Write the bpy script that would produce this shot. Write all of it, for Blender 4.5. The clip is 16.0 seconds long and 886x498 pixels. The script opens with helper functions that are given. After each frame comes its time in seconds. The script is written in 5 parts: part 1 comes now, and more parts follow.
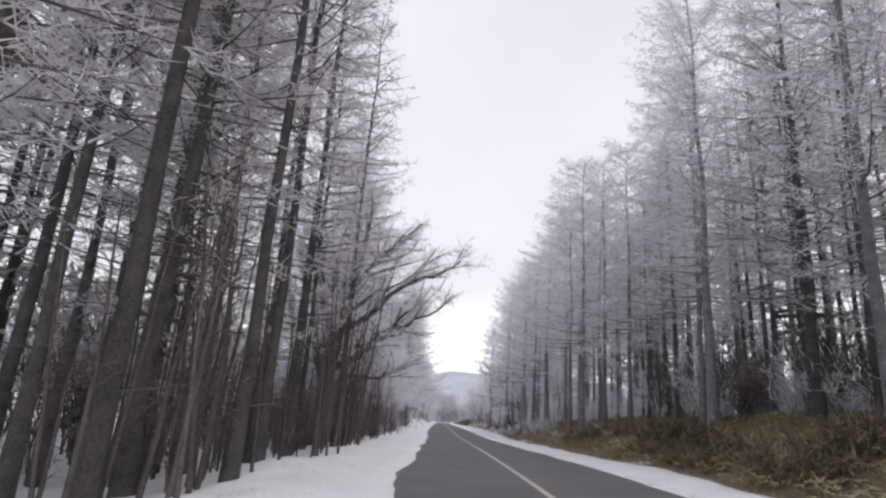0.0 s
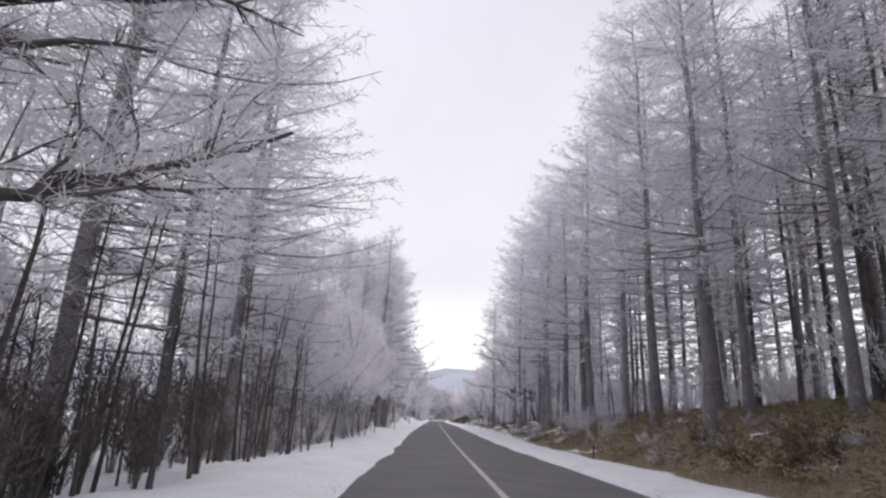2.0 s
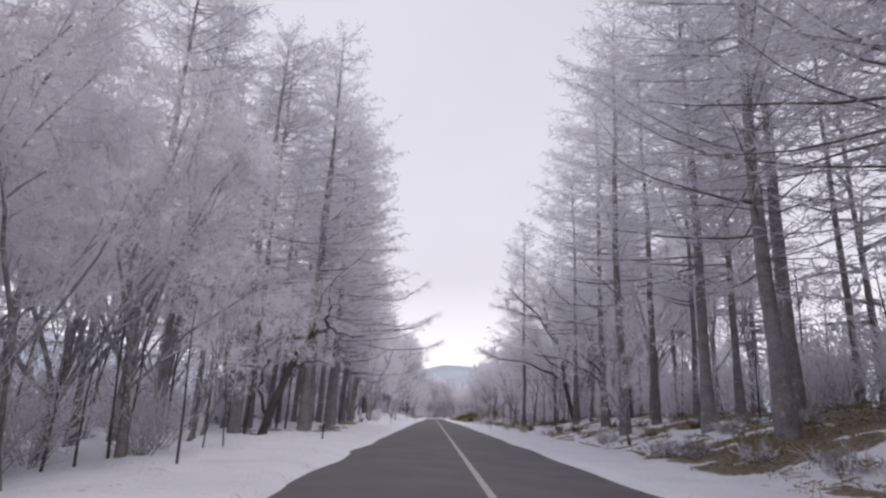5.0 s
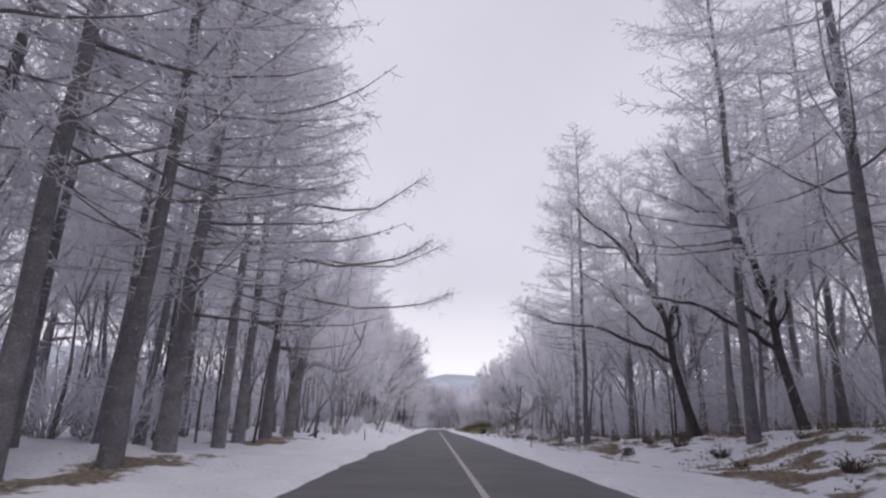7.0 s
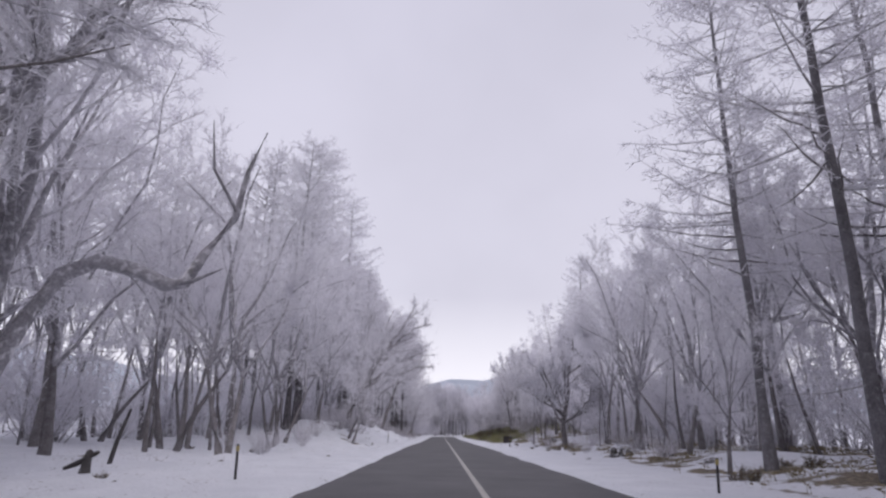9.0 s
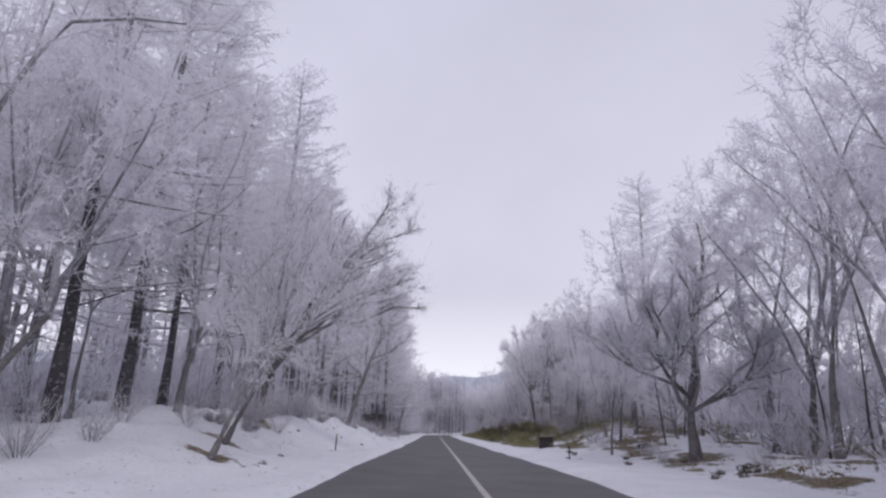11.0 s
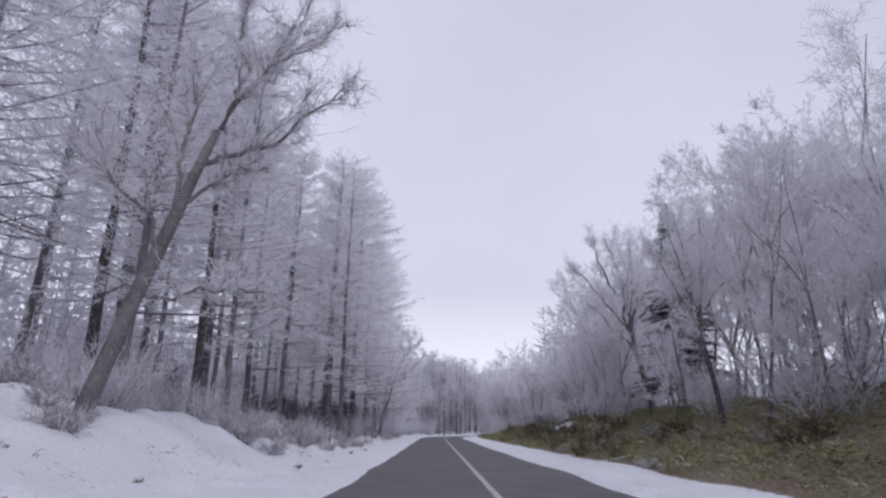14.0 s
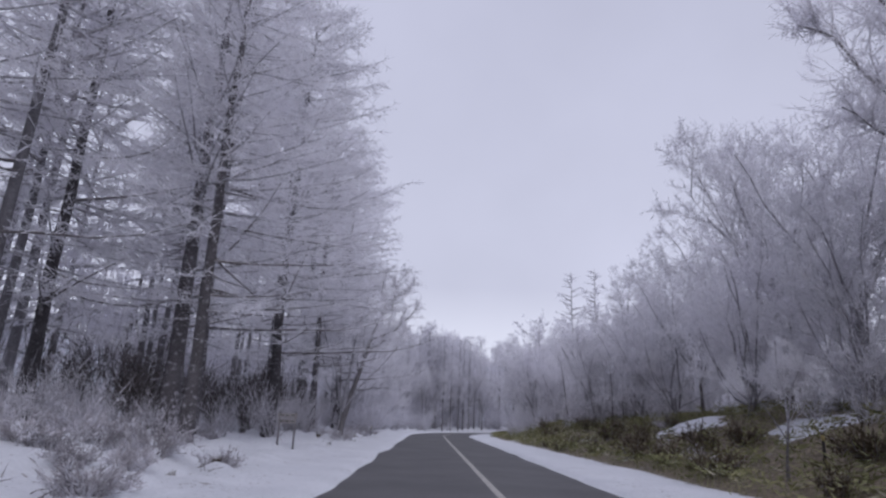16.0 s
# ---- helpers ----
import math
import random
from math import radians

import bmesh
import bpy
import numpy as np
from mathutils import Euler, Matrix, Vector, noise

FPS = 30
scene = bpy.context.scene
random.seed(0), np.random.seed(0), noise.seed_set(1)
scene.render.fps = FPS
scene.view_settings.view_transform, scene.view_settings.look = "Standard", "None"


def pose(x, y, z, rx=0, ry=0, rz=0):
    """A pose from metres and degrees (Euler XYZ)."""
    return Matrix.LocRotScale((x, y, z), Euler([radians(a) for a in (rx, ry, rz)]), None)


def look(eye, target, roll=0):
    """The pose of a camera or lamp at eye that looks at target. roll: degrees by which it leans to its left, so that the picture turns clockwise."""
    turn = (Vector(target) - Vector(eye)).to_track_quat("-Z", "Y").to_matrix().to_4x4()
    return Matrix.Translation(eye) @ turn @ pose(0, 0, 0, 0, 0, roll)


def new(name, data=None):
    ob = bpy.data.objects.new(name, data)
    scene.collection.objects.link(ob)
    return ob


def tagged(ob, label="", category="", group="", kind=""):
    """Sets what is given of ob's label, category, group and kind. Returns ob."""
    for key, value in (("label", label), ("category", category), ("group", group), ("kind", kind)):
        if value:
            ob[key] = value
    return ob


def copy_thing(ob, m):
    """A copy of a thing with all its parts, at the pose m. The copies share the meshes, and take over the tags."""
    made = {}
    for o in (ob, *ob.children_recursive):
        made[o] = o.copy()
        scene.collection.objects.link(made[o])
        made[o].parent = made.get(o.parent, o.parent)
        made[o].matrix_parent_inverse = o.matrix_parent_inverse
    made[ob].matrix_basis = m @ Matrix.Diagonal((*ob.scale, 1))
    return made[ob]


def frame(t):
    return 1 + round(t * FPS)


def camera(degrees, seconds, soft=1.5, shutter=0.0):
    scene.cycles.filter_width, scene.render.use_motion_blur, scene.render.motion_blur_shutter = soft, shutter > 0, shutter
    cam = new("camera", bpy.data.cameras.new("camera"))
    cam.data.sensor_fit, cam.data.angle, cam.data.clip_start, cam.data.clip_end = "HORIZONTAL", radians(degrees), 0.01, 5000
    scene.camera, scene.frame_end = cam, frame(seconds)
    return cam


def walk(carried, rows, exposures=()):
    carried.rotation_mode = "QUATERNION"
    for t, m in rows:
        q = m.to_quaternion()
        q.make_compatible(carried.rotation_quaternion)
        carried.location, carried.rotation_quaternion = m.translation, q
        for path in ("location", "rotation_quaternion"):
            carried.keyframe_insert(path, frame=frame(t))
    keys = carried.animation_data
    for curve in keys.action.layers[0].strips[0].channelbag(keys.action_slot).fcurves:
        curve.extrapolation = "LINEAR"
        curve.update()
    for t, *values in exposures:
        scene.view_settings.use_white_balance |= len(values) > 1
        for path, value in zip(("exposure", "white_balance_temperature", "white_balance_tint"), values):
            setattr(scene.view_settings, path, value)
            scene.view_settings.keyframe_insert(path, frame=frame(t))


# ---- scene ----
cam = camera(73.8, 16.0, soft=2.4)
PATH = [
    (0, pose(-2.20, 1.70, 1.66, 106.07, -3.91, -0.45)),
    (0.5, pose(-2.03, 7.90, 1.59, 106.22, -3.49, -1.12)),
    (1, pose(-1.90, 14.15, 1.68, 106.06, -3.02, -1.12)),
    (1.5, pose(-1.64, 20.71, 1.66, 105.98, -2.71, -1.08)),
    (2, pose(-1.32, 27.18, 1.58, 105.91, -2.60, -0.84)),
    (2.5, pose(-1.16, 33.92, 1.51, 105.78, -2.56, -0.90)),
    (3, pose(-1.12, 40.23, 1.45, 105.74, -2.30, -0.90)),
    (3.5, pose(-1.12, 46.32, 1.39, 105.67, -2.56, -0.95)),
    (5.8, pose(-0.97, 75.87, 1.19, 105.99, -2.40, -0.99)),
    (6, pose(-1.16, 78.40, 1.20, 106.19, -2.50, -1.18)),
    (6.5, pose(-0.91, 85.43, 1.17, 106.64, -2.09, -0.81)),
    (7, pose(-0.97, 91.25, 1.20, 106.67, -2.25, -0.77)),
    (7.5, pose(-1.04, 97.69, 1.17, 106.92, -2.04, -0.80)),
    (8, pose(-0.96, 103.82, 1.16, 106.93, -1.70, -0.64)),
    (8.5, pose(-0.91, 110.20, 1.15, 107.01, -1.32, -0.47)),
    (9, pose(-0.92, 116.66, 1.19, 107.22, -1.55, -0.25)),
    (11.3, pose(-1.12, 146.20, 1.19, 107.01, -1.59, -0.97)),
    (11.5, pose(-1.16, 148.93, 1.17, 107.27, -1.49, -1.03)),
    (12, pose(-1.13, 155.55, 1.14, 107.31, -1.27, -0.97)),
    (12.5, pose(-1.02, 162.04, 1.19, 106.99, -0.91, -0.86)),
    (13, pose(-1.21, 168.27, 1.19, 107.06, -0.62, -0.81)),
    (13.5, pose(-1.16, 174.73, 1.19, 106.90, -0.59, -0.70)),
    (14, pose(-1.19, 181.19, 1.20, 106.93, -0.79, -0.73)),
    (14.5, pose(-1.23, 187.56, 1.24, 106.77, -1.39, -0.79)),
    (15, pose(-1.22, 194.03, 1.20, 106.66, -1.75, -0.92)),
    (15.5, pose(-1.25, 200.21, 1.14, 106.68, -1.98, -1.09)),
    (16, pose(-1.31, 206.72, 1.21, 106.38, -2.45, -1.25)),
]
EXPOSURES = [(0, 0.45, 6690, 10), (2.2, 0.42, 6665, 11), (3.5, 0.34, 6600, 13), (7, 0.1, 6430, 16), (9, 0.03, 6320, 17), (13, -0.01, 6090, 17), (14.05, 0.03, 6010, 16), (14.5, -0.27, 5960, 15), (15.1, -0.28, 5940, 15), (16, -0.15, 5910, 16)]
walk(cam, PATH, EXPOSURES)

# ---------------------------------------------------------------- sky and light
world = bpy.data.worlds.new("overcast_sky")
scene.world = world
world.use_nodes = True
wn, wl = world.node_tree.nodes, world.node_tree.links
wn.clear()
SUN_ELEV, SUN_TURN = radians(48), radians(160)


def wnode(kind, **values):
    n = wn.new(kind)
    for key, v in values.items():
        n.inputs[key].default_value = v
    return n


sky = wn.new("ShaderNodeTexSky")
sky.sky_type = "NISHITA"
sky.sun_disc = False
sky.sun_elevation, sky.sun_rotation = SUN_ELEV, SUN_TURN
sky.air_density, sky.dust_density = 1.0, 4.0
coord = wn.new("ShaderNodeTexCoord")
sep = wn.new("ShaderNodeSeparateXYZ")
wl.new(coord.outputs["Generated"], sep.inputs[0])
ramp = wn.new("ShaderNodeValToRGB")
wl.new(sep.outputs["Z"], ramp.inputs["Fac"])
el = ramp.color_ramp.elements
el[0].position, el[0].color = 0.04, (1.12, 1.12, 1.14, 1)
el[1].position, el[1].color = 0.75, (0.62, 0.62, 0.70, 1)
mid = el.new(0.22)
mid.color = (0.74, 0.74, 0.81, 1)
cloud = wnode("ShaderNodeTexNoise", Scale=2.2, Detail=4.0, Roughness=0.5)
wl.new(coord.outputs["Generated"], cloud.inputs["Vector"])
cloudmap = wnode("ShaderNodeMapRange")
cloudmap.inputs["From Min"].default_value, cloudmap.inputs["From Max"].default_value = 0.3, 0.7
cloudmap.inputs["To Min"].default_value, cloudmap.inputs["To Max"].default_value = 0.93, 1.07
wl.new(cloud.outputs["Fac"], cloudmap.inputs["Value"])
grey = wn.new("ShaderNodeVectorMath")
grey.operation = "SCALE"
wl.new(ramp.outputs["Color"], grey.inputs[0])
wl.new(cloudmap.outputs[0], grey.inputs["Scale"])
bg_cloud = wnode("ShaderNodeBackground", Strength=1.0)
wl.new(grey.outputs[0], bg_cloud.inputs["Color"])
bg_sky = wnode("ShaderNodeBackground", Strength=0.05)
wl.new(sky.outputs[0], bg_sky.inputs["Color"])
mixw = wnode("ShaderNodeMixShader", Fac=0.92)
wl.new(bg_sky.outputs[0], mixw.inputs[1])
wl.new(bg_cloud.outputs[0], mixw.inputs[2])
outw = wn.new("ShaderNodeOutputWorld")
wl.new(mixw.outputs[0], outw.inputs[0])

sun = new("sun", bpy.data.lights.new("sun", "SUN"))
sun.data.energy, sun.data.angle, sun.data.color = 0.7, radians(25), (1.0, 0.97, 0.93)
sun.matrix_world = look((0, 0, 100), (-40 * math.sin(SUN_TURN), -40 * math.cos(SUN_TURN), 100 - 40 * math.tan(SUN_ELEV)))


# ---------------------------------------------------------------- materials
def material(name, base, rough=0.8, dark=None, scale=6.0, fine=60.0, bump=0.0, spec=0.3, vary=0.0, light=None, light_amount=0.0, through_light=0.0):
    """base colour with two scales of noise towards dark and light, fine relief, and variation by object."""
    m = bpy.data.materials.new(name)
    m.use_nodes = True
    n, l = m.node_tree.nodes, m.node_tree.links
    b = n["Principled BSDF"]
    b.inputs["Roughness"].default_value = rough
    b.inputs["Specular IOR Level"].default_value = spec
    tc = n.new("ShaderNodeTexCoord")
    n1 = n.new("ShaderNodeTexNoise")
    n1.inputs["Scale"].default_value, n1.inputs["Detail"].default_value = scale, 4
    n2 = n.new("ShaderNodeTexNoise")
    n2.inputs["Scale"].default_value, n2.inputs["Detail"].default_value = fine, 3
    for k in (n1, n2):
        l.new(tc.outputs["Object"], k.inputs["Vector"])
    add = n.new("ShaderNodeMath")
    add.operation = "MULTIPLY_ADD"
    l.new(n2.outputs["Fac"], add.inputs[0])
    add.inputs[1].default_value = 0.5
    half = n.new("ShaderNodeMath")
    half.operation = "MULTIPLY"
    half.inputs[1].default_value = 0.5
    l.new(n1.outputs["Fac"], half.inputs[0])
    l.new(half.outputs[0], add.inputs[2])
    mr = n.new("ShaderNodeMapRange")
    mr.inputs["From Min"].default_value, mr.inputs["From Max"].default_value = 0.36, 0.64
    l.new(add.outputs[0], mr.inputs["Value"])
    mix = n.new("ShaderNodeMix")
    mix.data_type = "RGBA"
    l.new(mr.outputs[0], mix.inputs["Factor"])
    mix.inputs["A"].default_value = (*(dark or [c * 0.7 for c in base]), 1)
    mix.inputs["B"].default_value = (*base, 1)
    last = mix.outputs["Result"]
    if light:
        n3 = n.new("ShaderNodeTexNoise")
        n3.inputs["Scale"].default_value, n3.inputs["Detail"].default_value = fine * 0.35, 5
        l.new(tc.outputs["Object"], n3.inputs["Vector"])
        r3 = n.new("ShaderNodeMapRange")
        r3.inputs["From Min"].default_value, r3.inputs["From Max"].default_value = 0.60 - 0.3 * light_amount, 0.72 - 0.3 * light_amount
        l.new(n3.outputs["Fac"], r3.inputs["Value"])
        m3 = n.new("ShaderNodeMix")
        m3.data_type = "RGBA"
        l.new(r3.outputs[0], m3.inputs["Factor"])
        l.new(last, m3.inputs["A"])
        m3.inputs["B"].default_value = (*light, 1)
        last = m3.outputs["Result"]
    if vary:
        info = n.new("ShaderNodeObjectInfo")
        r4 = n.new("ShaderNodeMapRange")
        r4.inputs["To Min"].default_value, r4.inputs["To Max"].default_value = 1 - vary, 1 + vary
        l.new(info.outputs["Random"], r4.inputs["Value"])
        hv = n.new("ShaderNodeHueSaturation")
        l.new(r4.outputs[0], hv.inputs["Value"])
        l.new(last, hv.inputs["Color"])
        last = hv.outputs["Color"]
    l.new(last, b.inputs["Base Color"])
    if through_light:
        tl = n.new("ShaderNodeBsdfTranslucent")
        l.new(last, tl.inputs["Color"])
        ms = n.new("ShaderNodeMixShader")
        ms.inputs["Fac"].default_value = through_light
        l.new(b.outputs[0], ms.inputs[1])
        l.new(tl.outputs[0], ms.inputs[2])
        l.new(ms.outputs[0], n["Material Output"].inputs["Surface"])
    if bump:
        bp = n.new("ShaderNodeBump")
        bp.inputs["Strength"].default_value, bp.inputs["Distance"].default_value = 0.8, bump
        l.new(add.outputs[0], bp.inputs["Height"])
        l.new(bp.outputs[0], b.inputs["Normal"])
    return m


MAT = {
    "bark": material("larch_bark", (0.262, 0.252, 0.268), 0.9, (0.136, 0.129, 0.137), 3, 26, 0.03, 0.2, 0.25, (0.3, 0.295, 0.31), 0.1),
    "bark_dark": material("oak_bark", (0.275, 0.257, 0.26), 0.9, (0.135, 0.123, 0.124), 3, 22, 0.03, 0.2, 0.2, (0.28, 0.275, 0.29), 0.1),
    "limb": material("frosted_limb", (0.42, 0.41, 0.438), 0.9, (0.21, 0.202, 0.215), 2, 18, 0.02, 0.2, 0.2, (0.6, 0.59, 0.62), 0.25),
    "branch": material("frosted_branch", (0.5, 0.488, 0.51), 0.85, (0.25, 0.24, 0.248), 2, 14, 0, 0.2, 0.2, (0.66, 0.66, 0.7), 0.3),
    "branch_dark": material("bare_branch", (0.26, 0.243, 0.242), 0.9, (0.125, 0.113, 0.112), 2, 14, 0, 0.2, 0.2, (0.4, 0.39, 0.41), 0.15),
    "bark_bare": material("dark_bark", (0.122, 0.114, 0.115), 0.9, (0.05, 0.046, 0.047), 3, 26, 0.07, 0.2, 0.25),
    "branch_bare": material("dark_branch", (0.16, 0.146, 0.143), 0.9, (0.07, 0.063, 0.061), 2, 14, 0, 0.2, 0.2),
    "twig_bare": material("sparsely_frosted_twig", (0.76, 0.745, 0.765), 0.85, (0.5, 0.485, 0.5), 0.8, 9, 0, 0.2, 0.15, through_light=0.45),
    "sapling": material("sapling_bark", (0.13, 0.118, 0.118), 0.9, (0.06, 0.053, 0.052), 3, 20, 0, 0.2, 0.35),
    "mauve": material("frosted_bush", (0.56, 0.535, 0.565), 0.85, (0.31, 0.29, 0.302), 1, 10, 0, 0.2, 0.25, (0.74, 0.73, 0.77), 0.35),
    "twig": material("frosted_twig", (0.87, 0.863, 0.905), 0.8, (0.7, 0.69, 0.73), 0.8, 9, 0, 0.2, 0.1, through_light=0.5),
    "twig_white": material("thick_rime", (0.925, 0.917, 0.945), 0.8, (0.8, 0.79, 0.825), 0.8, 9, 0, 0.2, 0.08, through_light=0.5),
    "branch_white": material("rimed_branch", (0.7, 0.69, 0.725), 0.85, (0.41, 0.398, 0.42), 2, 14, 0, 0.2, 0.15, (0.82, 0.81, 0.84), 0.3),
    "bark_cold": material("dark_larch_bark", (0.14, 0.13, 0.137), 0.9, (0.065, 0.06, 0.063), 3, 26, 0.03, 0.2, 0.25, (0.34, 0.33, 0.35), 0.1),
    "fir": material("fir_needles", (0.085, 0.1, 0.092), 0.8, (0.035, 0.045, 0.042), 2, 20, 0, 0.2, 0.1, (0.58, 0.59, 0.62), 0.42),
    "snow": material("snow", (0.79, 0.80, 0.835), 0.7, (0.66, 0.675, 0.71), 0.7, 14, 0.03, 0.3),
    "asphalt": material("asphalt", (0.15, 0.147, 0.15), 0.75, (0.095, 0.093, 0.096), 0.6, 90, 0.004, 0.35),
    "paint": material("worn_road_paint", (0.62, 0.60, 0.55), 0.7, (0.30, 0.29, 0.27), 2.5, 40, 0, 0.3),
    "grass": material("bamboo_grass_blades", (0.36, 0.345, 0.18), 0.85, (0.125, 0.14, 0.065), 0.35, 5, 0, 0.15, 0, (0.5, 0.46, 0.38), 0.1),
    "straw": material("withered_grass_blades", (0.34, 0.285, 0.18), 0.85, (0.15, 0.125, 0.075), 0.35, 5, 0, 0.15, 0, (0.45, 0.4, 0.32), 0.06),
    "shrub": material("frosted_shrub", (0.78, 0.765, 0.8), 0.85, (0.54, 0.52, 0.545), 1, 10, 0, 0.2, 0.2, through_light=0.35),
    "dry": material("dry_twigs", (0.2, 0.165, 0.12), 0.9, (0.085, 0.068, 0.05), 1, 10, 0, 0.2, 0.25),
    "thicket": material("dark_twigs", (0.165, 0.148, 0.145), 0.9, (0.07, 0.062, 0.06), 1, 10, 0, 0.2, 0.25),
    "board": material("frosted_plank", (0.42, 0.40, 0.39), 0.85, (0.22, 0.2, 0.19), 3, 30, 0, 0.2),
    "post": material("dark_post_paint", (0.035, 0.03, 0.03), 0.6, (0.02, 0.018, 0.018), 8, 60, 0, 0.4),
    "sign": material("sign_back_paint", (0.06, 0.05, 0.055), 0.6, (0.035, 0.03, 0.033), 4, 40, 0, 0.4),
    # the pale blue base colours carry the haze of distance
    "hill": material("haze_tinted_hill", (0.5, 0.54, 0.6), 0.95, (0.4, 0.44, 0.5), 0.012, 0.15, 0, 0.0),
    "rock": material("mossy_rock", (0.12, 0.11, 0.10), 0.9, (0.04, 0.038, 0.035), 4, 25, 0.03, 0.2, 0.2, (0.7, 0.7, 0.72), 0.3),
    "yellow": material("yellow_reflector", (0.45, 0.38, 0.16), 0.5, (0.3, 0.24, 0.1), 8, 50, 0, 0.4),
    "white": material("white_reflector", (0.7, 0.7, 0.7), 0.4, (0.5, 0.5, 0.5), 8, 50, 0, 0.4),
}


# ---------------------------------------------------------------- mesh tools
class Geo:
    """Gathers triangles for one mesh."""

    def __init__(self):
        self.v, self.f, self.n = [], [], 0

    def add(self, v, f):
        self.v.append(np.asarray(v, float).reshape(-1, 3))
        self.f.append(np.asarray(f, int).reshape(-1, 3) + self.n)
        self.n += len(self.v[-1])

    def tube(self, path, radii, sides=6, cap=True):
        path, radii = np.asarray(path, float), np.asarray(radii, float)
        k = len(path)
        way = np.gradient(path, axis=0)
        way /= np.linalg.norm(way, axis=1)[:, None] + 1e-9
        ref = np.where(np.abs(way[:, 2:3]) > 0.9, np.array([[1.0, 0, 0]]), np.array([[0, 0, 1.0]]))
        a = np.cross(way, ref)
        a /= np.linalg.norm(a, axis=1)[:, None] + 1e-9
        b = np.cross(way, a)
        ang = np.arange(sides) * 2 * np.pi / sides
        ring = path[:, None] + radii[:, None, None] * (np.cos(ang)[None, :, None] * a[:, None] + np.sin(ang)[None, :, None] * b[:, None])
        v = ring.reshape(-1, 3)
        i = np.arange(k - 1)[:, None] * sides
        j = np.arange(sides)[None]
        j2 = (j + 1) % sides
        q0, q1, q2, q3 = i + j, i + j2, i + sides + j2, i + sides + j
        f = np.concatenate([np.stack([q0, q1, q2], -1).reshape(-1, 3), np.stack([q0, q2, q3], -1).reshape(-1, 3)])
        if cap:
            v = np.vstack([v, path[-1] + way[-1] * radii[-1] * 0.6])
            t = (k - 1) * sides
            f = np.vstack([f, np.stack([t + j[0], t + j2[0], np.full(sides, k * sides)], -1)])
        self.add(v, f)

    def spikes(self, base, tip, r):
        """Thin three-sided twigs, all at once."""
        base, tip, r = np.asarray(base, float), np.asarray(tip, float), np.asarray(r, float)
        m = len(base)
        if not m:
            return
        way = tip - base
        way /= np.linalg.norm(way, axis=1)[:, None] + 1e-9
        ref = np.where(np.abs(way[:, 2:3]) > 0.9, np.array([[1.0, 0, 0]]), np.array([[0, 0, 1.0]]))
        a = np.cross(way, ref)
        a /= np.linalg.norm(a, axis=1)[:, None] + 1e-9
        b = np.cross(way, a)
        v = np.empty((m, 4, 3))
        for s in range(3):
            w = s * 2 * np.pi / 3
            v[:, s] = base + r[:, None] * (math.cos(w) * a + math.sin(w) * b)
        v[:, 3] = tip
        o = np.arange(m)[:, None, None] * 4
        f = np.array([[0, 1, 3], [1, 2, 3], [2, 0, 3]])[None] + o
        self.add(v.reshape(-1, 3), f.reshape(-1, 3))

    def blades(self, base, tip, r, seed=0):
        """Hair-thin shoots of rime, one sliver each."""
        base, tip, r = np.asarray(base, float), np.asarray(tip, float), np.asarray(r, float)
        m = len(base)
        side = np.cross(tip - base, np.random.default_rng(seed).normal(0, 1, (m, 3)))
        side *= r[:, None] / (np.linalg.norm(side, axis=1)[:, None] + 1e-9)
        v = np.stack([base - side, base + side, tip], 1).reshape(-1, 3)
        self.add(v, np.arange(m * 3).reshape(-1, 3))

    def arrays(self):
        if not self.v:
            return np.zeros((0, 3)), np.zeros((0, 3), int)
        return np.vstack(self.v), np.vstack(self.f)

    def mesh(self, name, mat, smooth=True):
        return mesh_of(name, *self.arrays(), mat, smooth)


def mesh_of(name, v, f, mat, smooth=True, more=()):
    """One mesh from arrays; more: further (vertices, triangles, material) in slots of their own."""
    vs, fs, slots, count = [v], [f], [np.zeros(len(f), np.int32)], len(v)
    for k, (v2, f2, _) in enumerate(more):
        vs.append(v2), fs.append(f2 + count), slots.append(np.full(len(f2), k + 1, np.int32))
        count += len(v2)
    v, f, slot = np.vstack(vs), np.vstack(fs), np.concatenate(slots)
    me = bpy.data.meshes.new(name)
    me.vertices.add(len(v))
    me.vertices.foreach_set("co", v.astype(np.float32).ravel())
    me.loops.add(len(f) * 3)
    me.loops.foreach_set("vertex_index", f.astype(np.int32).ravel())
    me.polygons.add(len(f))
    me.polygons.foreach_set("loop_start", (np.arange(len(f)) * 3).astype(np.int32))
    me.polygons.foreach_set("use_smooth", np.full(len(f), smooth))
    me.materials.append(MAT[mat])
    for _, _, m2 in more:
        me.materials.append(MAT[m2])
    me.polygons.foreach_set("material_index", slot)
    me.update(calc_edges=True)
    return me


def child(name, me, parent, label=""):
    ob = new(name, me)
    ob.parent = parent
    if label:
        ob["label"] = label
    return ob


def bevel_box(name, size, at, mat, bevel=0.01):
    bm = bmesh.new()
    bmesh.ops.create_cube(bm, size=1.0)
    bmesh.ops.scale(bm, vec=size, verts=bm.verts)
    bmesh.ops.bevel(bm, geom=list(bm.edges), offset=bevel, segments=2, affect="EDGES")
    bmesh.ops.translate(bm, vec=at, verts=bm.verts)
    me = bpy.data.meshes.new(name)
    bm.to_mesh(me)
    bm.free()
    me.materials.append(MAT[mat])
    return me


# ---------------------------------------------------------------- ground
def smooth(e0, e1, x):
    s = np.clip((np.asarray(x, float) - e0) / (e1 - e0), 0, 1)
    return s * s * (3 - 2 * s)


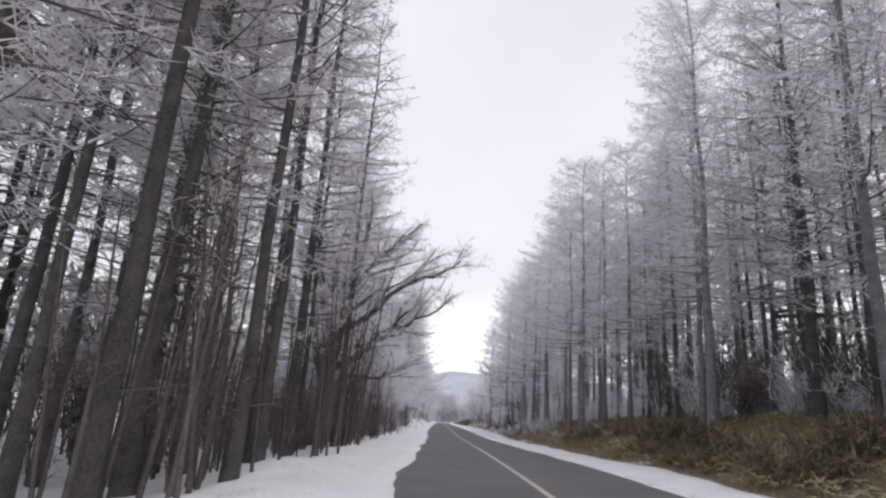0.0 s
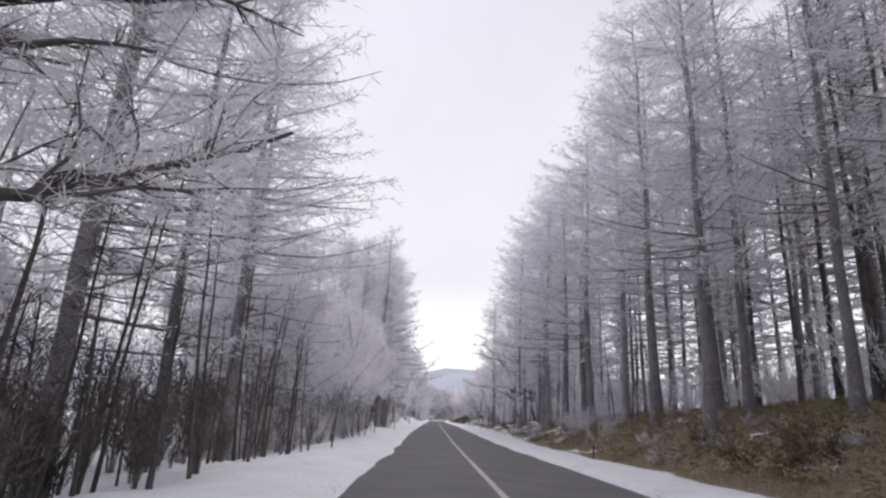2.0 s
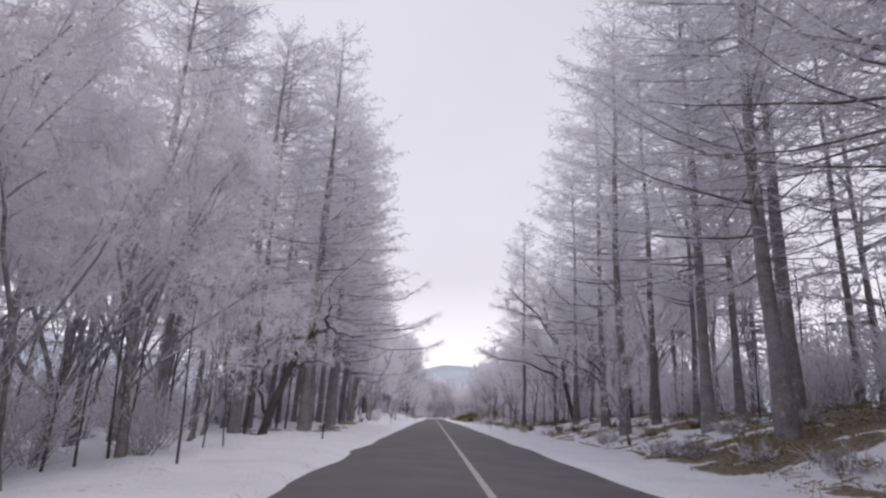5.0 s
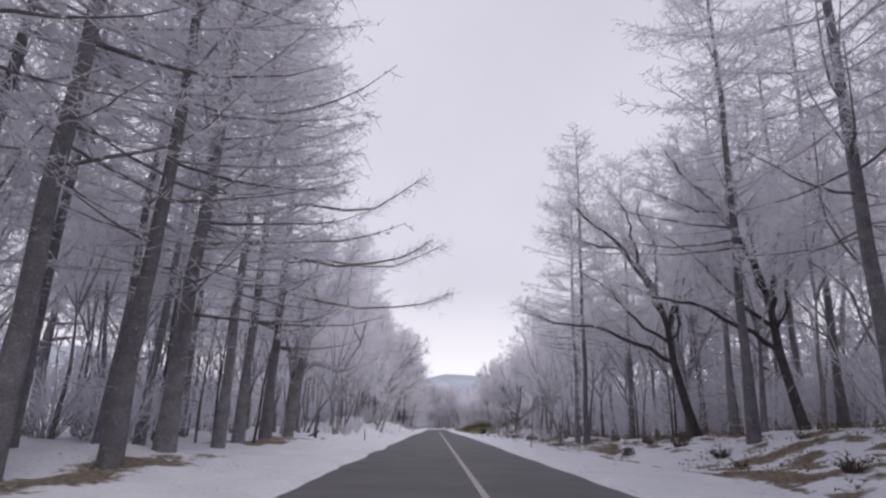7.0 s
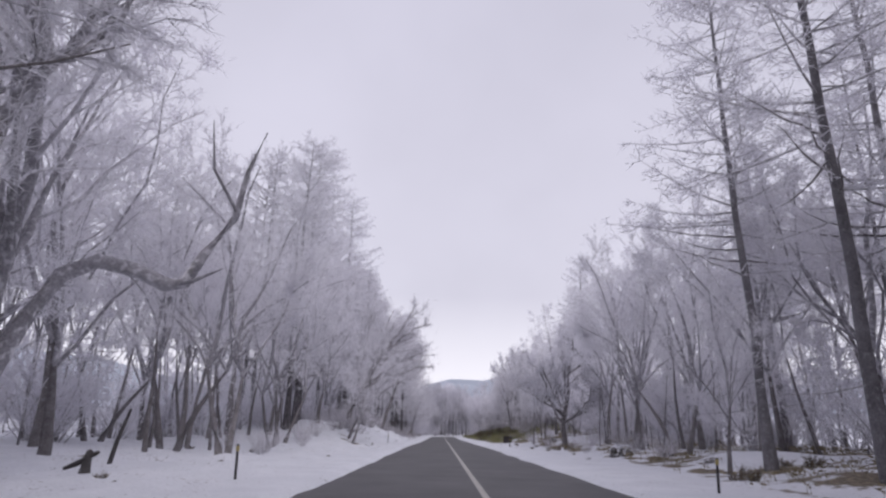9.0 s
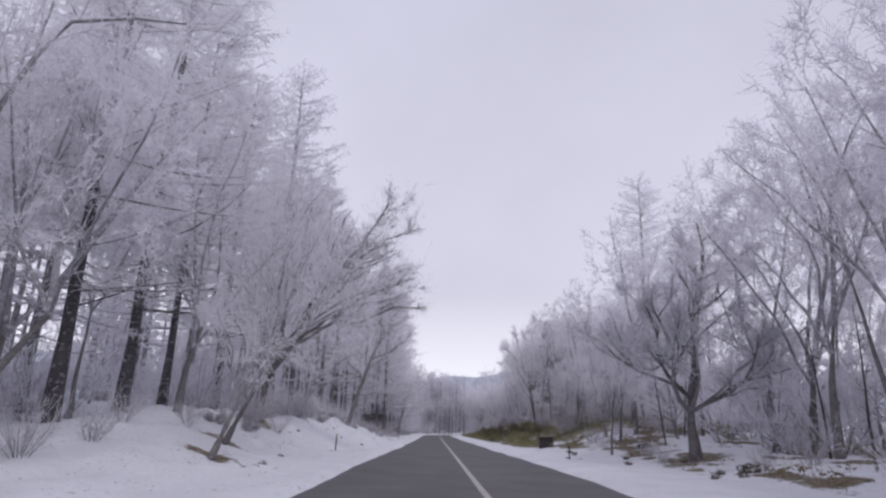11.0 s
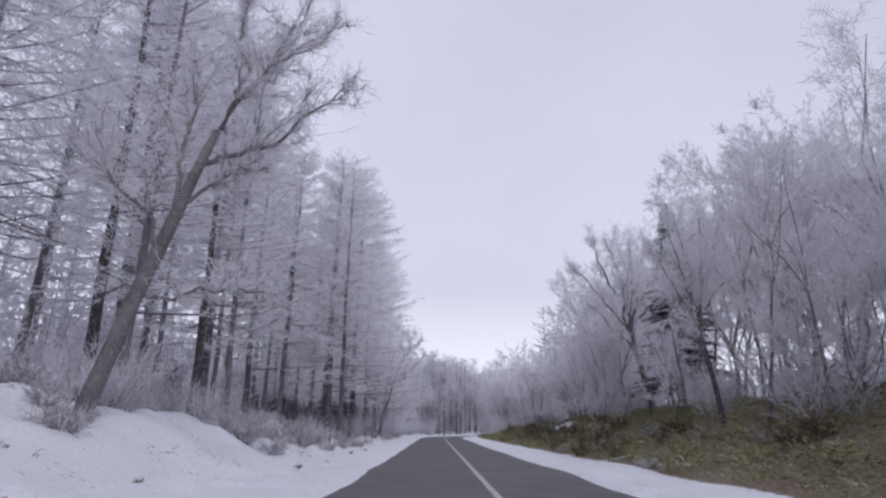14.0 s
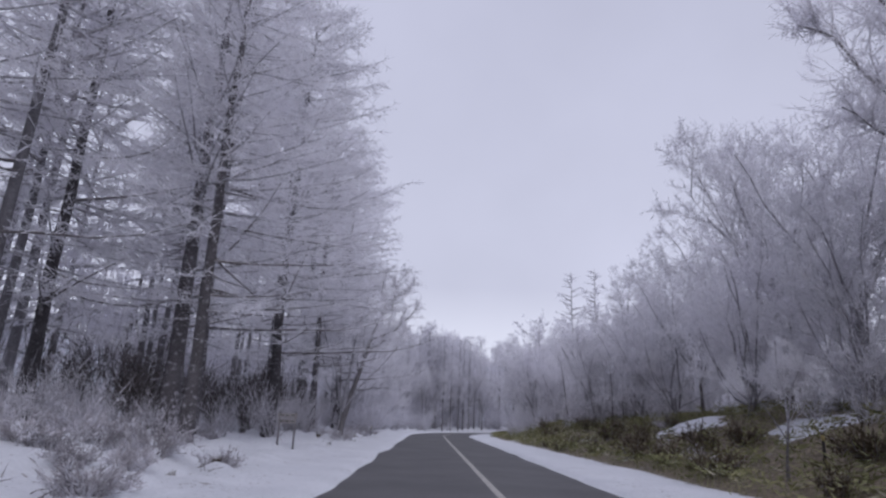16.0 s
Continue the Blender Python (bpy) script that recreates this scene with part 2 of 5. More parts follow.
def lump(x, y, seed):
    """Cheap smooth noise, about -1 to 1, on arrays."""
    r = np.random.default_rng(seed)
    out = 0
    for k in range(6):
        a, p, w = r.uniform(0, 6.28), r.uniform(0, 6.28), r.uniform(0.7, 1.6)
        out = out + np.sin(w * (x * math.cos(a) + y * math.sin(a)) + p + 1.3 * np.sin(0.6 * w * (y * math.cos(a) - x * math.sin(a)) + 2 * p))
    return out / 3.5


BEND, RADIUS = 262.0, 62.0


def across(x, y):
    """Distance from the road's centre line, which bends away at the far end."""
    y = np.asarray(y, float)
    over = np.maximum(y - BEND, 0)
    return np.asarray(x, float) - over ** 2 / (2 * RADIUS)


def road_z(y):
    return 0.4 * smooth(75, 15, y)


def ripple(y, seed):
    y = np.asarray(y, float)
    return 0.10 * lump(y * 0.5, 0 * y, seed) + 0.03 * lump(y * 2.0, 0 * y, seed + 10)


def edge_left(y):
    return np.interp(y, [0, 50, 85, 165, 185, 210], [-2.85, -2.85, -3.45, -3.45, -3.1, -2.98]) + ripple(y, 3)


def edge_right(y):
    return np.interp(y, [0, 25, 40, 85, 165, 182, 200, 212], [3.3, 3.3, 3.0, 3.0, 3.1, 2.75, 2.7, 2.35]) + ripple(y, 4)


def rise_left(y):
    return np.interp(y, [-30, 0, 60, 85, 110, 150, 160, 170, 190, 203, 215, 226, 250, 300], [-1.1, -1.1, -0.8, -0.1, 0.1, 0.1, 0.9, 1.6, 1.6, 1.35, 0.8, 0.35, 0.4, 0.6])


def rise_right(y):
    return np.interp(y, [-30, 0, 60, 80, 95, 115, 130, 150, 168, 182, 200, 220, 250, 300], [1.7, 1.7, 1.8, 1.6, 1.3, 1.2, 0.6, 0.5, 0.6, 1.6, 2.1, 1.9, 1.5, 1.2])


def ground_z(x, y):
    x, y = np.asarray(x, float), np.asarray(y, float)
    u = across(x, y)
    z = road_z(y) - 0.06
    el_, er_ = edge_left(y), edge_right(y)
    out_l, out_r = el_ - u, u - er_
    lip = 0.16 * smooth(-0.05, 0.35, np.maximum(out_l, out_r))
    z = z + lip + 0.05 * smooth(0.2, 1.5, np.maximum(out_l, out_r)) * lump(x * 1.1, y * 0.9, 1)
    z = z + rise_left(y) * smooth(1.6, 1.6 + np.interp(y, [145, 165, 215, 235], [7.0, 4.8, 4.8, 7.0]), out_l) + rise_right(y) * smooth(2.4, 9.0, out_r)
    z = z + 0.03 * np.maximum(out_l - 8.5, 0) * smooth(120, 170, y) + np.interp(y, [90, 125, 140, 175, 190], [0.13, 0.06, 0.03, 0.03, 0.06]) * np.clip(out_r - 8, 0, 40)
    z = z + smooth(0.8, 2.6, out_l) * (0.09 * lump(x * 2.3, y * 2.1, 6) + 0.055 * lump(x * 4.6, y * 4.2, 7)) * np.interp(y, [80, 150, 165, 300], [0.6, 0.8, 1.3, 1.3])
    z = z + smooth(2.5, 6.0, np.maximum(out_l, out_r)) * (0.16 * lump(x * 0.55, y * 0.5, 2) + 0.06 * lump(x * 1.7, y * 1.8, 5))
    return z


def gz(x, y):
    return float(ground_z(x, y))


def brush_cover(x, y):
    """Where brown grass shows through the snow, 0 to 1."""
    u = across(x, y)
    er_ = edge_right(y)
    start = np.interp(y, [-30, 0, 70, 90, 130, 178, 186, 300], [1.9, 1.9, 2.3, 3.0, 3.8, 4.2, 2.4, 1.8])
    amount = np.interp(y, [-30, 0, 70, 88, 105, 150, 176, 185, 260, 300], [1.05, 1.05, 0.85, 0.5, 0.46, 0.42, 0.4, 0.9, 0.85, 0.75])
    band = smooth(start - 0.2, start + 0.8, u - er_)
    seam = 0.75 * np.exp(-((u - er_ - 3.5) / 0.1) ** 2) * smooth(84, 88, y) * smooth(136, 128, y) * smooth(-0.6, 0.2, lump(y * 1.3, 0 * y, 31))
    left = 0.5 * smooth(2.6, 3.6, edge_left(y) - u) * smooth(9.0, 6.5, edge_left(y) - u) * smooth(86, 92, y) * smooth(128, 122, y) * smooth(0.25, 0.9, lump(x * 0.9, y * 0.5, 41) + 0.4 * lump(x * 2.9, y * 2.6, 42))
    return left + seam + smooth(24, 16, u) * band * smooth(0.25, 0.75, amount + 0.28 * lump(x * 0.5, y * 0.42, 21) + 0.2 * lump(x * 1.4, y * 1.3, 22) + np.interp(y, [70, 90, 178, 190], [0.14, 0.34, 0.34, 0.14]) * lump(x * 3.1, y * 2.9, 23) - 0.1
                         - 1.3 * np.exp(-((u - 10.2) / 1.3) ** 2 - ((y - 224.3) / 2.0) ** 2) - 1.1 * np.exp(-((u - 8.9) / 0.9) ** 2 - ((y - 231) / 1.6) ** 2))


MELTED = [(9.1, 166.2, 1.3), (-8.8, 119.4, 1.0), (-8.6, 124.4, 1.0), (-10.9, 120.2, 0.8), (8.6, 129.9, 0.9), (9.5, 136.3, 0.9), (-7.3, 105.2, 0.8), (-7.2, 101.7, 0.8), (-8.8, 169.2, 0.8), (-7.1, 159.0, 0.7), (-7.9, 162.3, 0.7), (-8.5, 93.0, 0.7)]


def melted(x, y):
    """Bare litter where the snow has melted round the feet of single trees."""
    return sum(0.62 * np.exp(-(((x - a) / (r * 1.25)) ** 2 + ((y - b) / r) ** 2) ** 1.5) for a, b, r in MELTED)


def build_ground():
    xs = np.concatenate([[-2500, -600, -200, -90], np.arange(-50, -14, 2.0), np.arange(-14, -10, 0.5), np.arange(-10, -6, 0.25), np.arange(-6, -2, 0.16), np.arange(-2, 2.2, 0.8),
                         np.arange(2.2, 7.3, 0.16), np.arange(7.3, 16, 0.5), np.arange(16, 52, 2.0), [90, 200, 600, 2500]])
    ys = np.concatenate([[-200, -60], np.arange(-20, 80, 0.6), np.arange(80, 250, 0.4), np.arange(250, 262, 0.6), np.arange(262, 345, 1.0), [360, 400, 500, 700, 1000, 1600, 3000]])
    X, Y = np.meshgrid(xs, ys)
    inner = (np.abs(X) < 60)
    bend = np.where(inner, np.minimum(np.maximum(Y - BEND, 0), 70) ** 2 / (2 * RADIUS), 0)
    X = X + bend
    Z = ground_z(X, np.clip(Y, -60, 352) * 1.0)
    Z = np.where(np.abs(X) > 150, np.minimum(Z, 3.0), Z)
    v = np.stack([X, Y, Z], -1).reshape(-1, 3)
    nx, ny = len(xs), len(ys)
    i = (np.arange(ny - 1)[:, None] * nx + np.arange(nx - 1)[None]).ravel()
    f = np.concatenate([np.stack([i, i + 1, i + nx + 1], -1), np.stack([i, i + nx + 1, i + nx], -1)])
    me = mesh_of("ground", v, f, "snow")
    cover = (brush_cover(v[:, 0], np.clip(v[:, 1], -60, 345)) + melted(v[:, 0], v[:, 1])).astype(np.float32)
    at = me.attributes.new("litter", "FLOAT", "POINT")
    at.data.foreach_set("value", cover)
    ob = tagged(new("ground", me), "snow-covered verge and forest floor with withered brown litter", "ground", kind="structure")
    return ob


def snow_with_litter():
    """Snow that gives way to brown litter where the ground carries it, with twigs and leaves strewn on it."""
    m = MAT["snow"]
    n, l = m.node_tree.nodes, m.node_tree.links
    b = n["Principled BSDF"]
    snow_col = b.inputs["Base Color"].links[0].from_socket
    at = n.new("ShaderNodeAttribute")
    at.attribute_name = "litter"
    tc = n.new("ShaderNodeTexCoord")
    n1 = n.new("ShaderNodeTexNoise")
    n1.inputs["Scale"].default_value, n1.inputs["Detail"].default_value, n1.inputs["Roughness"].default_value = 4.0, 8, 0.68
    l.new(tc.outputs["Object"], n1.inputs["Vector"])
    ad = n.new("ShaderNodeMath")
    ad.operation = "MULTIPLY_ADD"
    l.new(n1.outputs["Fac"], ad.inputs[0])
    ad.inputs[1].default_value = 1.5
    l.new(at.outputs["Fac"], ad.inputs[2])
    mr = n.new("ShaderNodeMapRange")
    mr.inputs["From Min"].default_value, mr.inputs["From Max"].default_value = 1.02, 1.22
    l.new(ad.outputs[0], mr.inputs["Value"])
    litter = n.new("ShaderNodeValToRGB")
    n2 = n.new("ShaderNodeTexNoise")
    n2.inputs["Scale"].default_value, n2.inputs["Detail"].default_value = 9.0, 6
    l.new(tc.outputs["Object"], n2.inputs["Vector"])
    l.new(n2.outputs["Fac"], litter.inputs["Fac"])
    e = litter.color_ramp.elements
    e[0].position, e[0].color = 0.35, (0.09, 0.075, 0.05, 1)
    e[1].position, e[1].color = 0.68, (0.29, 0.235, 0.165, 1)
    mx = n.new("ShaderNodeMix")
    mx.data_type = "RGBA"
    l.new(mr.outputs[0], mx.inputs["Factor"])
    l.new(snow_col, mx.inputs["A"])
    l.new(litter.outputs[0], mx.inputs["B"])
    n4 = n.new("ShaderNodeTexNoise")
    n4.inputs["Scale"].default_value, n4.inputs["Detail"].default_value = 11.0, 3
    l.new(tc.outputs["Object"], n4.inputs["Vector"])
    n5 = n.new("ShaderNodeTexNoise")
    n5.inputs["Scale"].default_value, n5.inputs["Detail"].default_value = 0.8, 3
    l.new(tc.outputs["Object"], n5.inputs["Vector"])
    pr = n.new("ShaderNodeMath")
    pr.operation = "MULTIPLY_ADD"
    l.new(n5.outputs["Fac"], pr.inputs[0])
    pr.inputs[1].default_value = 0.45
    l.new(n4.outputs["Fac"], pr.inputs[2])
    fl = n.new("ShaderNodeMapRange")
    fl.inputs["From Min"].default_value, fl.inputs["From Max"].default_value = 0.89, 0.95
    fl.inputs["To Max"].default_value = 0.75
    l.new(pr.outputs[0], fl.inputs["Value"])
    m5 = n.new("ShaderNodeMix")
    m5.data_type = "RGBA"
    l.new(fl.outputs[0], m5.inputs["Factor"])
    l.new(mx.outputs["Result"], m5.inputs["A"])
    m5.inputs["B"].default_value = (0.2, 0.17, 0.15, 1)
    l.new(m5.outputs["Result"], b.inputs["Base Color"])


snow_with_litter()
build_ground()


def centre(y):
    return max(y - BEND, 0) ** 2 / (2 * RADIUS)


def strip(name, x0, x1, ys, lift, mat):
    g = Geo()
    rows = len(ys)
    cols = len(x0(ys[0]))
    v = []
    for y in ys:
        for x in x0(y):
            c = centre(y)
            v.append((x + c, y, float(road_z(y)) + lift - 0.006 * abs(x)))
    f = []
    for r in range(rows - 1):
        for c in range(cols - 1):
            a = r * cols + c
            f += [(a, a + 1, a + cols + 1), (a, a + cols + 1, a + cols)]
    g.add(v, f)
    return new(name, g.mesh(name, mat))


ROAD_YS = np.concatenate([np.arange(-30, 262, 1.5), np.arange(262, 350, 1.0)])
road = strip("road", lambda y: np.linspace(-4.2, 4.2, 11), None, ROAD_YS, 0.0, "asphalt")
tagged(road, "bare grey asphalt two-lane forest road", "road", kind="structure")
line = strip("centre_line", lambda y: (-0.07, 0.0, 0.07), None, ROAD_YS, 0.006, "paint")
tagged(line, "thin worn white painted centre line", "road marking", kind="structure")


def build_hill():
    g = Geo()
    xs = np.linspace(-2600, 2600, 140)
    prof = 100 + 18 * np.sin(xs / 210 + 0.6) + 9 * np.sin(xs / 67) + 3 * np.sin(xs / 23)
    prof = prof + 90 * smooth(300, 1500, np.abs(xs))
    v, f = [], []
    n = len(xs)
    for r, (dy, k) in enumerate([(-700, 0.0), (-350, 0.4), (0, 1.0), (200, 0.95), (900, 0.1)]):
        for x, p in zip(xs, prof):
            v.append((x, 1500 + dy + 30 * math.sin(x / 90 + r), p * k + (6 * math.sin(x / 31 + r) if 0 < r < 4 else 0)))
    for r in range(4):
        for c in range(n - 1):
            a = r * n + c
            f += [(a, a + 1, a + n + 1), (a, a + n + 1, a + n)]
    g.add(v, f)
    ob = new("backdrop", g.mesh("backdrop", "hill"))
    tagged(ob, "distant wooded ridge behind the road, haze painted in as pale blue-grey", "hill", kind="structure")


build_hill()


# ---------------------------------------------------------------- trees
class Tree:
    """The geometry of one tree: a trunk, single large limbs, and the crown's thinner wood and rime-covered twigs."""

    def __init__(self):
        self.trunk, self.limbs, self.wood, self.rime = Geo(), [], Geo(), Geo()

    def limb(self, *args):
        g = Geo()
        g.tube(*args)
        self.limbs.append(g)


def larch_parts(seed, H=22.0, start=0.22, reach=4.0, base=0.2, detail=1.0, thick=1.0, lean=(0, 0), dead=8, step=0.42, long=0, side=0.25, sides=3, shoots=4, large=6):
    """Side: how far the crown is drawn towards +x, the open road. Long: sweeping lower branches that reach over it."""
    r = np.random.default_rng(seed)
    t = Tree()
    k = 12 if detail > 0.3 else 6
    hs = np.linspace(0, 1, k) ** 0.9
    wob = np.cumsum(r.normal(0, 0.05, (k, 2)), axis=0)
    wob -= wob[0]
    path = np.stack([wob[:, 0] + lean[0] * hs ** 1.2, wob[:, 1] + lean[1] * hs ** 1.2, hs * H], 1)
    path[0, 2] = -0.4
    t.trunk.tube(path, base * (1 - hs) ** 0.8 * (1 + 0.5 * np.exp(-hs * 40)) + 0.012, 8 if detail > 0.3 else 5)

    def at(h):
        return np.array([np.interp(h, path[:, 2], path[:, c]) for c in range(3)])

    B, T, R, B2, T2 = [], [], [], [], []

    def branch(h, az, L, s0, s1, rad, big):
        n = 7 if big else (5 if detail > 0.3 else 3)
        ts = np.linspace(0, 1, n)
        azs = az + np.cumsum(r.normal(0, 0.11 if big else 0.06, n))
        st = L / (n - 1)
        px = np.concatenate([[0], np.cumsum(np.cos(azs[1:]) * st)])
        py = np.concatenate([[0], np.cumsum(np.sin(azs[1:]) * st)])
        pz = L * (s0 * ts + s1 * ts ** 2) + np.cumsum(r.normal(0, 0.02, n)) * L * 0.3
        p = at(h) + np.stack([px, py, pz], 1)
        if big and L > 4.5:
            p[:, 2] += 0.12 * L * np.clip(ts - 0.6, 0, 1) ** 2 * 4
        if big:
            t.limb(p, rad * (1 - ts * 0.85), 5, True)
        else:
            if detail > 0.3:
                t.wood.tube(p, rad * (1 - ts * 0.85), sides, False)
            else:
                t.wood.spikes(p[:1], p[-1:], np.array([rad]))
        m = max(3, int(L * (4.0 if big else 6.6 + 4.0 * max(0.0, h / H - 0.6)) * detail))
        tt = np.sort(r.uniform(0.12, 1.0, m))
        b0 = np.stack([np.interp(tt, ts, p[:, c]) for c in range(3)], 1)
        ta = az + np.where(np.arange(m) % 2 == 0, 1, -1) * r.uniform(0.35, 1.25, m)
        ln = r.uniform(0.35, 0.95, m) * (0.45 + 0.55 * (1 - tt)) * min(0.9 if big else 1.3, 0.5 + L * 0.25)
        d = np.stack([np.cos(ta), np.sin(ta), r.normal(0.0, 0.32, m)], 1)
        t1 = b0 + d * ln[:, None]
        B.append(b0), T.append(t1), R.append(np.full(m, 0.0165 * thick))
        for _ in range(shoots):
            fr = r.uniform(0.15, 0.95, m)[:, None]
            b1 = b0 + (t1 - b0) * fr
            ta2 = ta + r.choice([-1, 1], m) * r.uniform(0.3, 1.2, m)
            d2 = np.stack([np.cos(ta2), np.sin(ta2), r.normal(0.1, 0.6, m)], 1) * (ln * r.uniform(0.4, 0.85, m))[:, None]
            B2.append(b1), T2.append(b1 + d2)

    h = start * H
    made = 0
    while h < H * 0.985:
        u = (h / H - start) / (1 - start)
        for _ in range(3 if r.random() < 0.6 else 2):
            az = r.uniform(0, 2 * math.pi)
            L = reach * (1 - u) ** 0.46 * (0.6 + 0.4 * min(1, u / 0.15)) * r.uniform(0.7, 1.12) * (1 + side * math.cos(az)) + 0.5
            big = made < large and L > reach * 0.75
            made += big
            branch(h + r.uniform(-0.15, 0.15), az, L, -0.10 + 0.45 * u + r.normal(0, 0.1), 0.16 + r.normal(0, 0.08), (0.014 + 0.0075 * L) * thick, big)
        h += step * (1.15 - 0.65 * u) * r.uniform(0.8, 1.2)
    for _ in range(long):
        branch(r.uniform(start * 0.9, 0.5) * H, r.normal(0, 0.5), r.uniform(4.2, 6.4), r.normal(-0.06, 0.06), r.uniform(0.05, 0.2), r.uniform(0.045, 0.065), True)
    for _ in range(dead):
        p0 = at(r.uniform(0.06, start + 0.05) * H)
        az, L = r.uniform(0, 6.28), r.uniform(0.4, 2.2)
        p1 = p0 + np.array([math.cos(az), math.sin(az), r.uniform(-0.2, 0.25)]) * L
        t.wood.tube([p0, (p0 + p1) / 2 + np.array([0, 0, r.uniform(-0.1, 0.05) * L]), p1], np.array([0.02, 0.014, 0.006]) * thick, 3)
    t.rime.blades(np.vstack(B), np.vstack(T), np.concatenate(R), seed + 1)
    B2, T2 = np.vstack(B2), np.vstack(T2)
    t.rime.blades(B2, T2, np.full(len(B2), 0.0155 * thick), seed)
    return t


def broadleaf_parts(seed, H=12.0, base=0.2, fork=0.22, limbs_n=5, spread=0.7, detail=1.0, thick=1.0, lean=(0.0, 0.0), stems=1, wander=0.16, bias=(0, 0), joined=False, sub=6, rise=0.06, broad=1.0):
    """A bare deciduous tree: wandering limbs, three orders of branches, fine frosted twigs, all within a rounded crown."""
    r = np.random.default_rng(seed)
    t = Tree()
    B, T, B2, T2 = [], [], [], []
    mid = np.array([(lean[0] * 0.9 + bias[0]) * H * 0.5, (lean[1] * 0.9 + bias[1]) * H * 0.5, H * (fork * 0.6 + (1 - fork * 0.6) * 0.5)])
    half = np.array([H * 0.5 * spread ** 0.8 * broad, H * 0.5 * spread ** 0.8 * broad, H * (1 - fork * 0.6) * 0.5])

    def within(pts):
        limit = r.uniform(0.85, 1.12)
        for _ in range(9):
            if np.sum(((pts[-1] - mid) / half) ** 2) < limit:
                break
            pts = pts[0] + (pts - pts[0]) * 0.86
        return pts

    def shoot(p0, d, L, rad, n, up, geo, sides, wand):
        pts, d = [np.array(p0, float)], np.array(d, float)
        for _ in range(n):
            d = d + r.normal(0, wand, 3) + np.array([0, 0, up])
            d /= np.linalg.norm(d)
            pts.append(pts[-1] + d * L / n)
        pts = np.array(pts)
        if geo is not t.trunk:
            pts = within(pts)
        rr = rad * (1 - np.linspace(0, 1, n + 1) * 0.72)
        if geo is None:
            t.limb(pts, rr, sides, True)
        elif detail < 0.5 and geo is t.wood:
            geo.spikes(pts[:1], pts[-1:], np.array([rad]))
        else:
            geo.tube(pts, rr, sides, False)
        return pts, rr

    def turn(d, ang):
        ax = r.normal(0, 1, 3)
        ax -= d * ax.dot(d)
        ax /= np.linalg.norm(ax) + 1e-9
        return d * math.cos(ang) + ax * math.sin(ang)

    def fine(pts, L, count):
        seg = len(pts) - 1
        q = r.uniform(0.1, 1.0, count) * seg
        i = np.minimum(q.astype(int), seg - 1)
        b0 = pts[i] + (pts[i + 1] - pts[i]) * (q - i)[:, None]
        main = pts[-1] - pts[0]
        main = main / (np.linalg.norm(main) + 1e-9)
        d = main[None] * 0.8 + r.normal(0, 0.62, (count, 3)) + np.array([0, 0, 0.12])
        d /= np.linalg.norm(d, axis=1)[:, None]
        ln = L * r.uniform(0.35, 1.0, count)
        t1 = b0 + d * ln[:, None]
        B.append(b0), T.append(t1)
        for _ in range(5 if detail > 0.5 else 4):
            b1 = b0 + (t1 - b0) * r.uniform(0.15, 0.95, count)[:, None]
            d2 = d * 0.5 + r.normal(0, 0.5, (count, 3))
            B2.append(b1), T2.append(b1 + d2 * (ln * r.uniform(0.35, 0.7, count))[:, None])

    for s in range(stems):
        a0 = r.uniform(0, 6.28)
        off = np.array([math.cos(a0), math.sin(a0), 0]) * (0.0 if stems == 1 else 0.22)
        d0 = np.array([lean[0], lean[1], 1.0]) + (0 if stems == 1 else 1) * np.array([math.cos(a0), math.sin(a0), 0]) * r.uniform(0.12, 0.45)
        d0 /= np.linalg.norm(d0)
        rb = base / math.sqrt(stems)
        tl = H * fork * r.uniform(0.9, 1.15)
        tp, tr = shoot(off - np.array([0, 0, 0.4]), d0, tl + 0.4, rb * 1.25, 5, 0.0, t.trunk, 8 if detail > 0.5 else 5, wander * 0.35)
        nl = max(2, limbs_n - (stems - 1))
        for i in range(nl):
            az = (i + r.uniform(-0.3, 0.3)) * 2 * math.pi / nl + r.uniform(0, 1)
            sp = spread * r.uniform(0.55, 1.2) if i else spread * 0.25
            d1 = np.array([math.cos(az) * sp + lean[0] * 0.7 + bias[0], math.sin(az) * sp + lean[1] * 0.7 + bias[1], 1.0])
            d1 /= np.linalg.norm(d1)
            j = -1 if i < 3 else -2
            L1 = H * (1 - fork) * r.uniform(0.75, 0.98) * min(1.0, 1.12 - 0.3 * sp)
            p1, r1 = shoot(tp[j], d1, L1, rb * (0.66 if i == 0 else r.uniform(0.32, 0.5)), 7 if detail > 0.5 else 4, rise, t.wood if joined else None, 6 if detail > 0.5 else 3, wander)
            n1 = len(p1) - 1
            for m in range(sub):
                q = r.uniform(0.2, 0.97)
                k = min(int(q * n1), n1 - 1)
                d = p1[k + 1] - p1[k]
                d /= np.linalg.norm(d)
                d2 = turn(d, r.uniform(0.5, 1.05))
                d2[2] += 0.12
                L2 = L1 * 0.52 * (1.15 - 0.6 * q) * r.uniform(0.75, 1.1)
                n2 = 5 if detail > 0.5 else 3
                p2, r2 = shoot(p1[k] + (p1[k + 1] - p1[k]) * (q * n1 - k), d2, L2, max(r1[k] * 0.5, 0.012), n2, 0.05, t.wood, 4 if detail > 0.5 else 3, wander)
